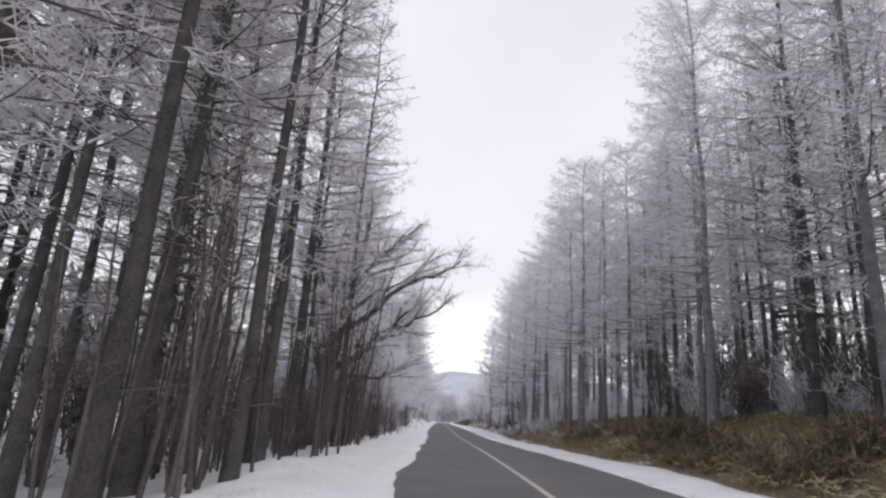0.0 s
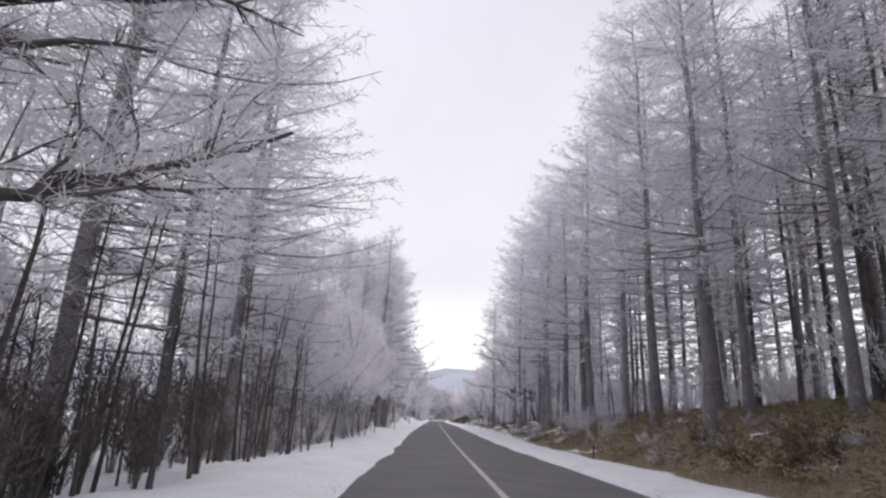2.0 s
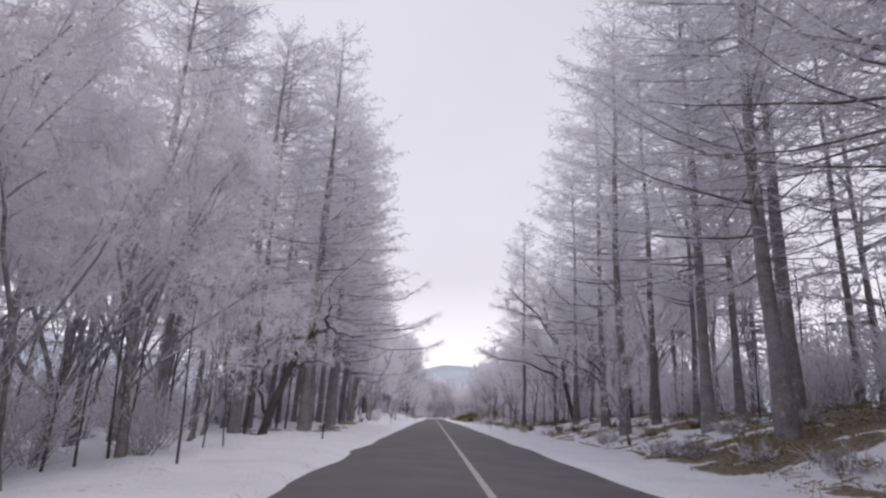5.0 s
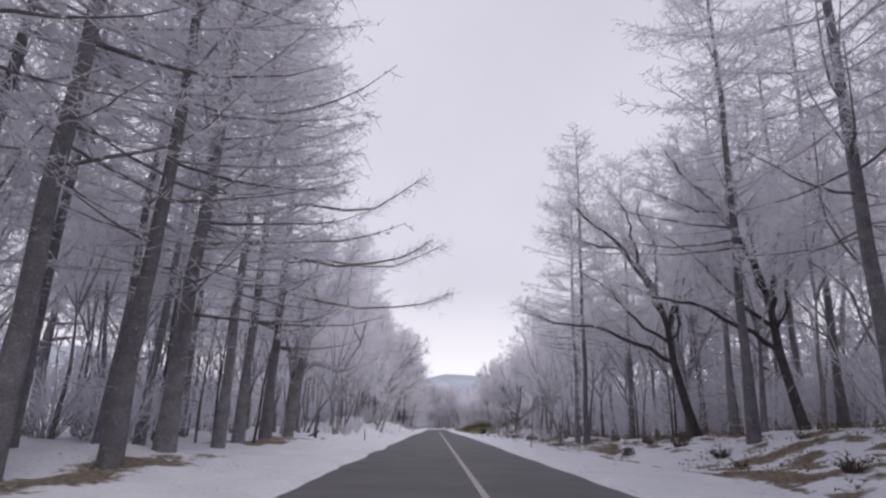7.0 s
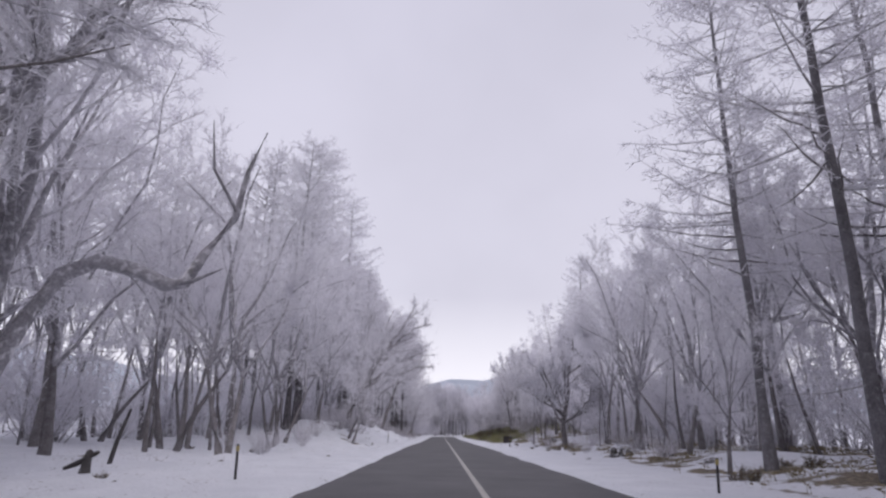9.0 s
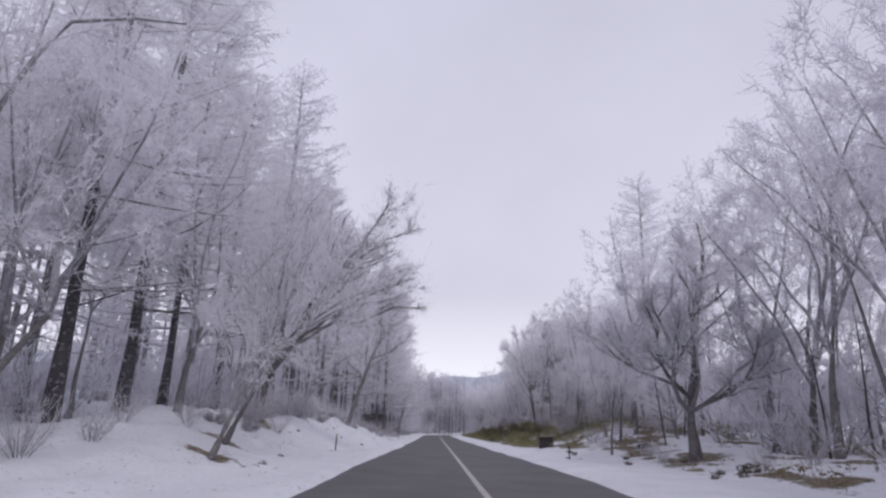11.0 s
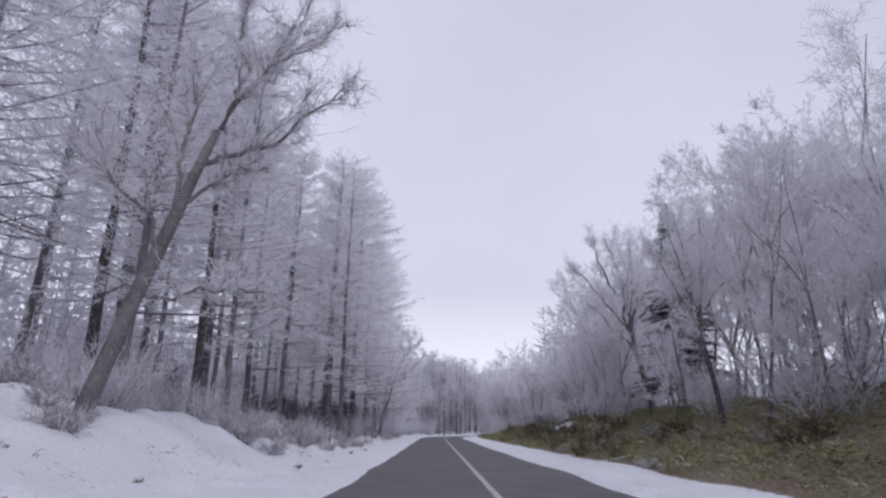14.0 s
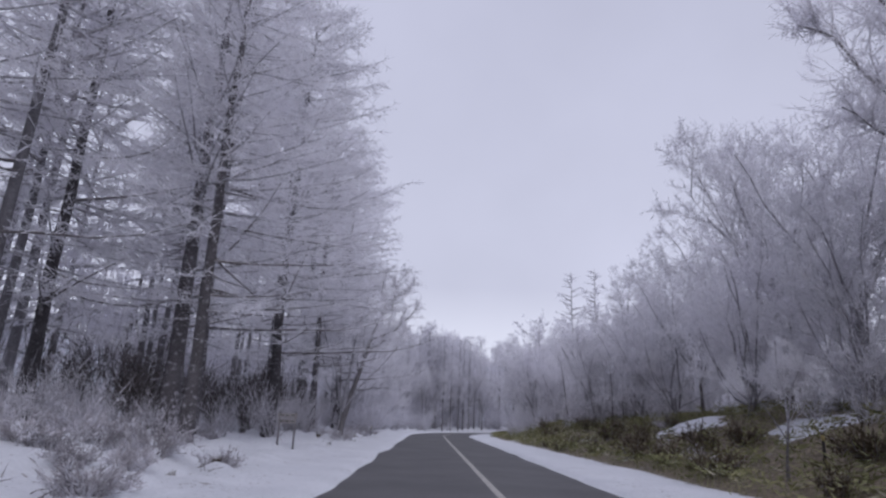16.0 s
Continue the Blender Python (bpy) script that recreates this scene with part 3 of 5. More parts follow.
                for w in range(int(7 * detail)):
                    q2 = r.uniform(0.15, 1.0)
                    k2 = min(int(q2 * n2), n2 - 1)
                    d = p2[k2 + 1] - p2[k2]
                    d /= np.linalg.norm(d)
                    d3 = turn(d, r.uniform(0.4, 0.95))
                    L3 = L2 * 0.5 * (1.1 - 0.5 * q2) * r.uniform(0.7, 1.2)
                    p3, r3 = shoot(p2[k2] + (p2[k2 + 1] - p2[k2]) * (q2 * n2 - k2), d3, L3, max(r2[k2] * 0.45, 0.008) * thick ** 0.5, 2, 0.05, t.wood, 3, wander)
                    if np.linalg.norm(p3[-1] - p3[0]) < 0.16:
                        continue
                    fine(p3, min(max(L3 * 0.7, 0.25), 0.5), max(3, int(18 * detail)))
                fine(p2, 0.5, max(2, int(14 * detail)))
    B, T = np.vstack(B), np.vstack(T)
    t.rime.blades(B, T, np.full(len(B), 0.0115 * thick), seed + 1)
    B2, T2 = np.vstack(B2), np.vstack(T2)
    t.rime.blades(B2, T2, np.full(len(B2), 0.0095 * thick), seed)
    return t


def broken_limb_parts(seed):
    """A dark crooked tree with one heavy level limb that kinks upwards at its elbow."""
    t = broadleaf_parts(seed, H=12.5, base=0.27, fork=0.3, limbs_n=5, spread=0.5, detail=0.8, sub=5)
    t.limb([(-0.1, -0.4, 0.2), (0.1, -0.1, 1.6), (0.3, 0.3, 3.0), (0.6, 0.8, 4.2), (1.1, 1.2, 4.65), (1.8, 1.6, 4.55), (2.4, 1.9, 4.3), (2.8, 1.95, 4.35), (3.2, 1.9, 5.1), (3.8, 1.9, 6.0), (4.05, 1.7, 7.2), (4.5, 1.4, 8.1)],
           [0.2, 0.19, 0.185, 0.18, 0.18, 0.185, 0.18, 0.14, 0.115, 0.09, 0.06, 0.02], 7, True)
    t.limb([(2.5, 1.9, 4.3), (3.1, 1.7, 4.35), (3.8, 1.6, 4.65)], [0.08, 0.05, 0.012], 5, True)
    t.limb([(3.9, 1.7, 6.1), (3.4, 1.2, 7.0), (3.3, 1.0, 8.2)], [0.05, 0.035, 0.012], 5, True)
    return t


def dress(t, limbs, seed, rad, sub=7, tip=0.014):
    """Explicit limbs with two orders of side branches and frosted twigs."""
    r = np.random.default_rng(seed)
    B, T = [], []
    for way, r0 in zip(limbs, rad):
        way = np.array(way, float)
        n = 3 * (len(way) - 1) + 1
        q = np.linspace(0, len(way) - 1, n)
        p = np.stack([np.interp(q, np.arange(len(way)), way[:, c]) for c in range(3)], 1)
        p[1:-1] = (p[:-2] + 2 * p[1:-1] + p[2:]) / 4
        p[1:] += r.normal(0, 0.06, (n - 1, 3))
        rr = r0 * (1 - 0.8 * np.linspace(0, 1, n))
        t.limb(p, rr, 7, True)
        total = np.linalg.norm(way[-1] - way[0])
        for _ in range(sub):
            k = int(n // 4 + (n - 1 - n // 4) * r.random() ** 1.25)
            d = p[k + 1] - p[k]
            d = d / np.linalg.norm(d) + r.normal(0, 0.55, 3) + np.array([0.05, 0, 0.15])
            d[2] = max(d[2], 0.05)
            L = total * r.uniform(0.28, 0.55) * (1.25 - 0.85 * k / n)
            b = [p[k]]
            for _ in range(5):
                d = d / np.linalg.norm(d) + r.normal(0, 0.22, 3) + np.array([0, 0, 0.06])
                d[2] = max(d[2], -0.05)
                b.append(b[-1] + d / np.linalg.norm(d) * L / 5)
            b = np.array(b)
            t.wood.tube(b, max(rr[k] * 0.5, 0.02) * (1 - 0.8 * np.linspace(0, 1, 6)), 4, False)
            reach = min(1.0, 0.35 + L / 3.2)
            for _ in range(int(4 + 9 * min(1.0, L / 2.2))):
                j = r.integers(0, 5)
                e = (b[j + 1] - b[j]) / np.linalg.norm(b[j + 1] - b[j]) + r.normal(0, 0.6, 3)
                e[2] = max(e[2], -0.1)
                c = b[j] + e * L * r.uniform(0.1, 0.24)
                m = (b[j] + c) / 2 + r.normal(0, 0.05, 3)
                t.wood.tube([b[j], m, c], [0.014, 0.01, 0.005], 3, False)
                f = b[j] + (c - b[j]) * r.uniform(0.15, 1, 6)[:, None]
                g = f + (e * 0.5 + r.normal(0, 0.55, (6, 3))) * (reach * r.uniform(0.2, 0.6, 6))[:, None]
                B.append(f), T.append(g)
                for _ in range(3):
                    f2 = f + (g - f) * r.uniform(0.2, 0.95, 6)[:, None]
                    B.append(f2), T.append(f2 + (g - f) * 0.4 + r.normal(0, 0.15 * reach, (6, 3)))
    B, T = np.vstack(B), np.vstack(T)
    t.rime.blades(B, T, np.full(len(B), tip), seed)
    return t


def framed(t, limbs, seed, rad, sub=7, tip=0.010, sway=0.2):
    """Great limbs, each from where it leaves the trunk to where it ends and how far it bows upwards, dressed with branches."""
    r = np.random.default_rng(seed + 5)
    ways = []
    for a, b, bow in limbs:
        q = np.linspace(0, 1, 5)[:, None]
        p = np.array(a) + (np.array(b) - np.array(a)) * q + np.array([0, 0, bow]) * 4 * q * (1 - q)
        p[1:4] += r.normal(0, sway, (3, 3))
        ways.append(p)
    return dress(t, ways, seed, rad, sub, tip)


def oak_parts(seed):
    """A dark oak that parts into several stems low down, with limbs sweeping out over the road."""
    t = Tree()
    t.trunk.tube([(-0.1, 0.1, -0.4), (0.0, 0.0, 0.3), (0.2, -0.3, 1.2), (0.35, -0.7, 2.4), (0.45, -0.9, 3.3)], [0.56, 0.46, 0.4, 0.38, 0.34], 14)
    return framed(t, [((0.4, -0.9, 2.9), (1.8, -1.2, 13.4), 0.3), ((0.4, -0.9, 3.4), (-1.4, -1.0, 12.4), 0.5), ((0.3, -0.8, 2.8), (-2.0, -1.2, 10.0), 0.4), ((0.6, -0.9, 3.8), (4.8, -1.0, 7.6), -0.4),
                      ((0.9, -1.0, 5.6), (6.8, -0.6, 9.8), 0.5), ((1.6, -1.0, 4.9), (6.4, -0.8, 7.9), -0.2), ((1.1, -1.0, 7.6), (4.6, -1.2, 11.8), 0.4), ((0.5, -0.8, 2.8), (5.2, 0.6, 4.8), 0.1),
                      ((0.3, -0.2, 3.0), (0.8, 2.6, 12.0), 0.3), ((-0.7, -1.0, 4.6), (-3.8, 0.0, 9.5), 0.3), ((-0.3, -1.0, 6.6), (1.0, -1.5, 13.0), 0.1)],
                  seed, [0.31, 0.25, 0.26, 0.2, 0.19, 0.14, 0.16, 0.11, 0.18, 0.15, 0.14], 13, 0.008)


def crooked_parts(seed):
    """A dark crooked tree leaning to the road, with one long low limb and a wide high crown."""
    t = Tree()
    t.trunk.tube([(-0.1, 0, -0.4), (-0.35, 0, 0.3), (-0.7, 0, 1.6), (-1.1, 0.05, 3.4), (-1.35, 0, 5.4), (-1.9, 0, 7.4)], [0.32, 0.25, 0.21, 0.185, 0.15, 0.11], 10)
    return framed(t, [((-1.1, 0, 3.5), (-8.6, 0.3, 5.8), 0.6), ((-1.5, 0, 6.0), (-6.5, -0.3, 12.0), 0.7), ((-1.9, 0, 7.4), (-4.0, 0.5, 13.0), 0.2), ((-1.3, 0, 5.2), (0.6, 0.2, 12.6), -0.3),
                      ((-1.3, 0.1, 4.6), (-5.8, 1.2, 8.6), 0.6), ((-2.4, 0, 8.4), (-7.6, 0.2, 10.4), 0.4), ((-1.2, 0, 4.4), (-0.4, -1.6, 10.2), 0), ((-1.8, 0, 7.0), (-1.8, 1.4, 13.4), 0), ((-1.3, 0.0, 5.4), (2.6, 0.6, 9.8), 0.3)],
                  seed, [0.12, 0.13, 0.11, 0.12, 0.09, 0.08, 0.09, 0.1, 0.09], 9, 0.011)


def stout_parts(seed):
    """A thick straight trunk that breaks up into short heavy limbs half-way up."""
    t = Tree()
    t.trunk.tube([(-0.1, 0, -0.4), (0.0, 0, 0.25), (0.1, 0.05, 1.5), (0.25, 0.1, 3.4), (0.5, 0.2, 5.8)], [0.42, 0.31, 0.27, 0.24, 0.2], 12)
    return framed(t, [((0.5, 0.2, 5.7), (2.4, 0.3, 9.0), 0.2), ((0.4, 0.2, 5.2), (-1.5, 0.5, 11.0), 0.2), ((0.5, 0.2, 5.8), (0.9, -0.6, 12.0), 0), ((0.3, 0.1, 4.0), (-2.8, -0.4, 8.5), 0.3), ((0.5, 0.2, 5.5), (3.0, 1.0, 11.5), 0.1), ((0.2, 0, 3.2), (1.8, -1.2, 7.0), 0.2)],
                  seed, [0.12, 0.12, 0.12, 0.09, 0.1, 0.06], 9, 0.010, 0.18)


def forked_parts(seed):
    """A slender dark tree that leans to the road, forks at half its height and carries a rounded frosted crown."""
    t = Tree()
    t.trunk.tube([(0.1, 0, -0.4), (0.0, 0, 0.2), (-0.2, 0, 1.4), (-0.5, 0, 2.6), (-0.85, 0, 3.9)], [0.27, 0.21, 0.18, 0.165, 0.14], 10)
    return framed(t, [((-0.8, 0, 3.8), (-2.2, 0, 10.2), 0.4), ((-0.8, 0, 3.8), (0.5, 0.1, 10.4), -0.2), ((-1.3, 0, 5.0), (-4.4, 0.2, 8.2), 0.3), ((-0.6, 0, 3.2), (-3.4, 0.4, 6.2), 0.3), ((-1.0, 0, 4.6), (-0.9, 1.5, 10.4), 0),
                      ((-0.2, 0, 6.4), (2.3, 0.3, 10.4), 0.2), ((-1.7, 0, 6.8), (-3.6, -0.5, 10.0), 0.2), ((-0.4, 0, 5.4), (2.8, -0.4, 7.6), 0.4), ((-0.9, 0, 4.3), (-1.2, -1.6, 9.6), 0.1)],
                  seed, [0.12, 0.11, 0.08, 0.06, 0.09, 0.08, 0.07, 0.07, 0.08], 10, 0.012, 0.14)


def fan_parts(seed):
    """A tree leaning out from the bank, its limbs fanned towards the road."""
    t = Tree()
    t.trunk.tube([(-0.1, 0, -0.4), (0.0, 0, 0.3), (0.1, 0, 1.2), (0.5, 0, 2.4), (1.3, 0.05, 3.5)], [0.33, 0.25, 0.22, 0.19, 0.16], 10)
    return framed(t, [((1.2, 0, 3.4), (5.2, 0, 10.4), 0.2), ((0.9, 0, 3.0), (3.4, 0.6, 10.4), -0.2), ((1.3, 0, 3.5), (6.6, 0.4, 6.8), 0.3), ((1.2, 0, 3.3), (7.2, -0.2, 5.2), 0.3), ((0.6, 0, 2.5), (1.4, 0.8, 10.8), 0),
                      ((0.3, 0, 1.9), (-1.6, 0.5, 8.0), 0.2), ((2.4, 0, 5.2), (5.4, 1.2, 8.4), 0.2), ((0.7, 0, 2.7), (0.6, -0.9, 9.6), 0), ((3.0, 0, 6.6), (6.4, -0.6, 9.0), 0.2)],
                  seed, [0.14, 0.12, 0.1, 0.09, 0.11, 0.09, 0.08, 0.09, 0.07], 13, 0.0065, 0.16)


def leaning_parts(seed):
    """A tree that leans far out from the bank, with a frosted crown at its end and one level lower branch."""
    t = Tree()
    t.trunk.tube([(-0.15, 0, -0.5), (0, 0, 0.1), (0.28, 0, 1.1), (0.6, 0.05, 2.4), (1.15, 0, 4.0), (1.5, 0.05, 5.3), (1.9, 0, 6.4)], [0.25, 0.19, 0.175, 0.165, 0.145, 0.12, 0.09], 10)
    return framed(t, [((1.85, 0, 6.2), (3.7, 0.1, 10.0), -0.2), ((1.55, 0, 5.5), (5.0, 0.2, 7.8), -0.2), ((0.65, 0, 2.6), (3.3, 0.2, 2.8), 0.0), ((1.2, 0, 4.1), (0.9, 0.4, 9.2), 0.0), ((2.3, 0, 7.2), (2.4, -0.5, 10.2), 0.0),
                      ((1.3, 0, 4.5), (3.1, 0.6, 5.7), 0.1), ((1.0, 0, 3.5), (-1.2, 0.3, 6.6), 0.2), ((2.6, 0.1, 7.6), (4.6, -0.3, 9.3), 0.0)],
                  seed, [0.08, 0.07, 0.045, 0.07, 0.06, 0.05, 0.055, 0.05], 11, 0.0075, 0.14)


def gnarled_parts(seed):
    """A dark tree bent towards the road, its thick stem forking into hooked and twisted limbs."""
    t = Tree()
    t.trunk.tube([(-0.15, 0, -0.5), (0.0, 0, 0.1), (0.35, 0, 1.4), (0.85, 0.05, 2.9), (1.2, 0, 3.7), (1.55, 0, 4.4)], [0.27, 0.2, 0.17, 0.16, 0.145, 0.12], 10)
    return dress(t, [[(1.5, 0, 4.3), (2.0, 0, 4.7), (2.45, 0, 4.8), (2.3, 0, 5.3), (2.55, 0.05, 5.85), (2.25, 0.1, 6.5), (2.5, 0.2, 7.2)],
                     [(1.5, 0, 4.35), (1.0, 0.05, 4.4), (0.4, 0.1, 4.9), (-0.5, 0.1, 5.2), (-1.2, 0.2, 5.9)],
                     [(2.3, 0, 4.75), (2.9, -0.1, 4.85), (3.7, -0.1, 4.45), (4.2, 0, 4.6)],
                     [(0.85, 0, 2.9), (1.6, 0.1, 3.35), (2.4, 0, 3.4), (3.0, 0.1, 3.1)],
                     [(1.2, 0, 3.7), (1.9, -0.2, 5.0), (2.1, -0.3, 6.4), (3.0, -0.3, 7.6)],
                     [(0.2, 0, 0.8), (-0.5, 0.3, 2.0), (-0.2, 0.4, 3.3), (-0.9, 0.5, 4.6), (-0.5, 0.5, 6.2)]],
                 seed, [0.11, 0.095, 0.06, 0.065, 0.065, 0.085], 5, 0.006)


def reaching_larch_parts(seed):
    """A roadside larch with two great level branches far out over the road."""
    t = larch_parts(seed, H=23, start=0.2, reach=3.9, base=0.24, long=2, large=4)
    r = np.random.default_rng(seed)
    B, T = [], []
    for p in (np.array([(0, 0, 7.4), (2.0, 0.1, 7.0), (4.0, 0.3, 6.75), (6.0, 0.3, 6.9), (7.4, 0.2, 7.1), (8.2, 0.2, 7.4), (8.8, 0.1, 7.75)]),
              np.array([(0, 0, 9.0), (2.0, 0.2, 9.3), (4.2, 0.1, 9.0), (5.8, 0.2, 9.1), (7.2, 0.0, 9.7), (8.4, 0.1, 10.4)])):
        t.limb(p, np.linspace(0.075, 0.014, len(p)), 6, True)
        q = r.uniform(0.2, 1.0, 150) * (len(p) - 1)
        i = np.minimum(q.astype(int), len(p) - 2)
        b = p[i] + (p[i + 1] - p[i]) * (q - i)[:, None]
        e = b + np.stack([r.uniform(0.1, 0.7, 150), r.normal(0, 0.34, 150), r.normal(0.04, 0.24, 150)], 1)
        B.append(b), T.append(e)
        for _ in range(4):
            b2 = b + (e - b) * r.uniform(0.3, 1, 150)[:, None]
            B.append(b2), T.append(b2 + r.normal(0, 0.16, (150, 3)) + np.array([0.08, 0, 0]))
    B, T = np.vstack(B), np.vstack(T)
    t.rime.blades(B, T, np.full(len(B), 0.0085), seed)
    return t


def fir_parts(seed, H=12.0, reach=2.0):
    r = np.random.default_rng(seed)
    t = Tree()
    t.trunk.tube([(0, 0, -0.4), (0, 0, H * 0.5), (0.05, 0, H)], [0.2, 0.11, 0.02], 8)
    B, T = [], []
    h = 1.3
    while h < H * 0.99:
        u = h / H
        for _ in range(10):
            az, L = r.uniform(0, 6.28), reach * (1 - u) ** 0.95 * r.uniform(0.6, 1.15) + 0.05
            ts = np.linspace(0, 1, 4)
            p = np.stack([np.cos(az) * L * ts, np.sin(az) * L * ts, h + L * (-0.02 * ts - 0.3 * ts ** 2 + 0.16 * ts ** 3)], 1)
            t.wood.tube(p, 0.02 * (1 - ts * 0.8), 3, False)
            m = int(L * 22) + 6
            tt = r.uniform(0.08, 1.0, m)
            b0 = np.stack([np.interp(tt, ts, p[:, c]) for c in range(3)], 1)
            ta = az + np.where(np.arange(m) % 2 == 0, 1, -1) * r.uniform(0.3, 1.0, m)
            ln = r.uniform(0.3, 0.7, m) * (1.1 - 0.6 * tt) * min(1, 0.4 + L)
            B.append(b0), T.append(b0 + np.stack([np.cos(ta), np.sin(ta), r.normal(-0.25, 0.15, m)], 1) * ln[:, None])
        h += 0.24
    B, T = np.vstack(B), np.vstack(T)
    t.rime.spikes(B, T, np.full(len(B), 0.045))
    return t


def tree(name, t, mats, label, category, limb_name="branch"):
    root = tagged(new(name), label, category)
    child("trunk", t.trunk.mesh("trunk", mats[0]), root)
    for g in t.limbs:
        child(limb_name, g.mesh(limb_name, mats[1]), root)
    crown = child("crown", mesh_of("crown", *t.rime.arrays(), mats[3], True, [(*t.wood.arrays(), mats[2])]), root, "fine twigs white with rime" if mats[3].startswith("twig") else "drooping dark green boughs")
    crown["kind"] = "stuff"
    return root


def place(x, y, turn=0.0, scale=1.0, sink=0.0, wide=None):
    w = scale if wide is None else wide
    return Matrix.Translation((x, y, gz(x, y) - sink)) @ Matrix.Rotation(turn, 4, "Z") @ Matrix.Diagonal((w, w, scale, 1))


KIND = {}


def kind(key, builder, mats, name, label, category, limb_name="branch", **options):
    KIND[key] = [tree(name, builder(**options), mats, label, category, limb_name), False]


def put(key, x, y, turn=0.0, scale=1.0, group="", wide=None):
    root, used = KIND[key]
    m = place(x, y, turn, scale, 0.05, wide)
    if not used:
        root.matrix_basis = m
        KIND[key][1] = True
        ob = root
    else:
        keep = root.scale
        ob = copy_thing(root, m @ Matrix.Diagonal((1 / keep[0], 1 / keep[1], 1 / keep[2], 1)))
    if group:
        ob["group"] = group
    return ob


LARCH = ("bark", "branch_dark", "branch", "twig")
for i, (H, st, reach, base, n) in enumerate([(23, 0.2, 4.0, 0.2, 0), (21, 0.26, 3.7, 0.17, 0), (24, 0.3, 3.9, 0.19, 0), (19, 0.28, 3.2, 0.15, 0)]):
    kind(f"larch{i}", larch_parts, LARCH, "larch_tree", "tall bare larch with rime-covered twigs in the roadside forest", "tree", seed=50 + i, H=H, start=st, reach=reach, base=base, long=n)
for i, (H, st, reach, base) in enumerate([(22, 0.18, 3.9, 0.21), (23, 0.24, 3.7, 0.19)]):
    kind(f"sweep{i}", larch_parts, LARCH, "larch_tree", "old larch with long dark branches sweeping out over the road", "tree", seed=60 + i, H=H, start=st, reach=reach, base=base, long=4, large=4)
for i, (H, st, reach, base) in enumerate([(22, 0.3, 3.0, 0.16), (20, 0.35, 2.7, 0.14), (23, 0.38, 2.9, 0.16)]):
    kind(f"thin{i}", larch_parts, LARCH, "larch_tree", "slender bare larch standing deeper in the frosted wood", "tree",
         seed=70 + i, H=H, start=st, reach=reach, base=base, detail=0.55, thick=1.7, step=0.62, dead=4, large=2, side=0.0)
FROST = ("bark_cold", "branch_dark", "branch", "twig_white")
for i, (H, st, reach, base, n) in enumerate([(22, 0.14, 3.9, 0.19, 2), (21, 0.18, 3.6, 0.17, 1), (23, 0.16, 3.8, 0.19, 2)]):
    kind(f"frost{i}", larch_parts, FROST, "larch_tree", "tall larch thickly furred with white rime above the snowy bank", "tree", seed=40 + i, H=H, start=st, reach=reach, base=base, long=n, shoots=6)
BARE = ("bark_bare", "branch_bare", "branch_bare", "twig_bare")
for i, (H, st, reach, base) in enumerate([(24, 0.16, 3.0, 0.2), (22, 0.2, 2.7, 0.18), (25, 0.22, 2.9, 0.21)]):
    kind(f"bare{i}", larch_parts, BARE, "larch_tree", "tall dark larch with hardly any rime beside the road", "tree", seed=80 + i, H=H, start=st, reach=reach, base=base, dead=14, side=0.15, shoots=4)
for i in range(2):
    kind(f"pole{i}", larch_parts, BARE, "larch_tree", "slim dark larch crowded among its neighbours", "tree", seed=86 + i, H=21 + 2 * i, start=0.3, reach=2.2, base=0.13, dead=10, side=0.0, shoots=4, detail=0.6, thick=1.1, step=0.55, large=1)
LEAF = ("bark_dark", "limb", "branch_white", "twig_white")
BROAD = "bare broadleaf tree with rime-white twigs on the verge"
for i, o in enumerate([dict(H=12, base=0.145), dict(H=11, base=0.12, spread=0.55, fork=0.3), dict(H=13, base=0.165, stems=2, spread=0.6, limbs_n=4), dict(H=9, base=0.14, stems=3, spread=0.9, limbs_n=5, fork=0.3), dict(H=14, base=0.14, fork=0.35, spread=0.5)]):
    kind(f"leaf{i}", broadleaf_parts, LEAF, "broadleaf_tree", BROAD, "tree", "limb", seed=90 + i, detail=0.8, sub=6, **o)
for i in range(2):
    kind(f"far{i}", broadleaf_parts, LEAF, "broadleaf_tree", "bare broadleaf tree white with rime, deeper in the wood", "tree", "limb", seed=170 + i, H=12 + i, base=0.16, fork=0.25, limbs_n=5, spread=0.6, detail=0.58, thick=1.5, sub=6)
for i in range(3):
    kind(f"round{i}", broadleaf_parts, LEAF, "broadleaf_tree", "round-crowned broadleaf tree thick with white rime", "tree", "limb", seed=180 + i, H=11.5 + i, base=0.15, fork=0.14 + 0.04 * i, limbs_n=7, spread=0.66, detail=0.72, thick=1.08, sub=10, wander=0.13)
for i in range(2):
    kind(f"bushy{i}", broadleaf_parts, LEAF, "broadleaf_tree", "low bushy tree white with rime on the verge", "tree", "limb", seed=186 + i, H=6.5 + i, base=0.12, fork=0.12, stems=2, limbs_n=6, spread=0.85, detail=0.7, thick=1.2, sub=6, wander=0.2, rise=0.03)
kind("lean", leaning_parts, ("bark_dark", "bark_dark", "branch", "twig_white"), "broadleaf_tree", "bare broadleaf tree leaning out from the bank towards the road", "tree", "limb", seed=131)
kind("curved", broadleaf_parts, LEAF, "broadleaf_tree", "slender bare tree curving out from the bank over the snow", "tree", "limb", seed=136, H=11, base=0.12, fork=0.2, lean=(0.36, 0.05), spread=0.5, detail=0.66, thick=1.3, sub=6, bias=(0.1, 0), limbs_n=5, wander=0.2, rise=0.09)
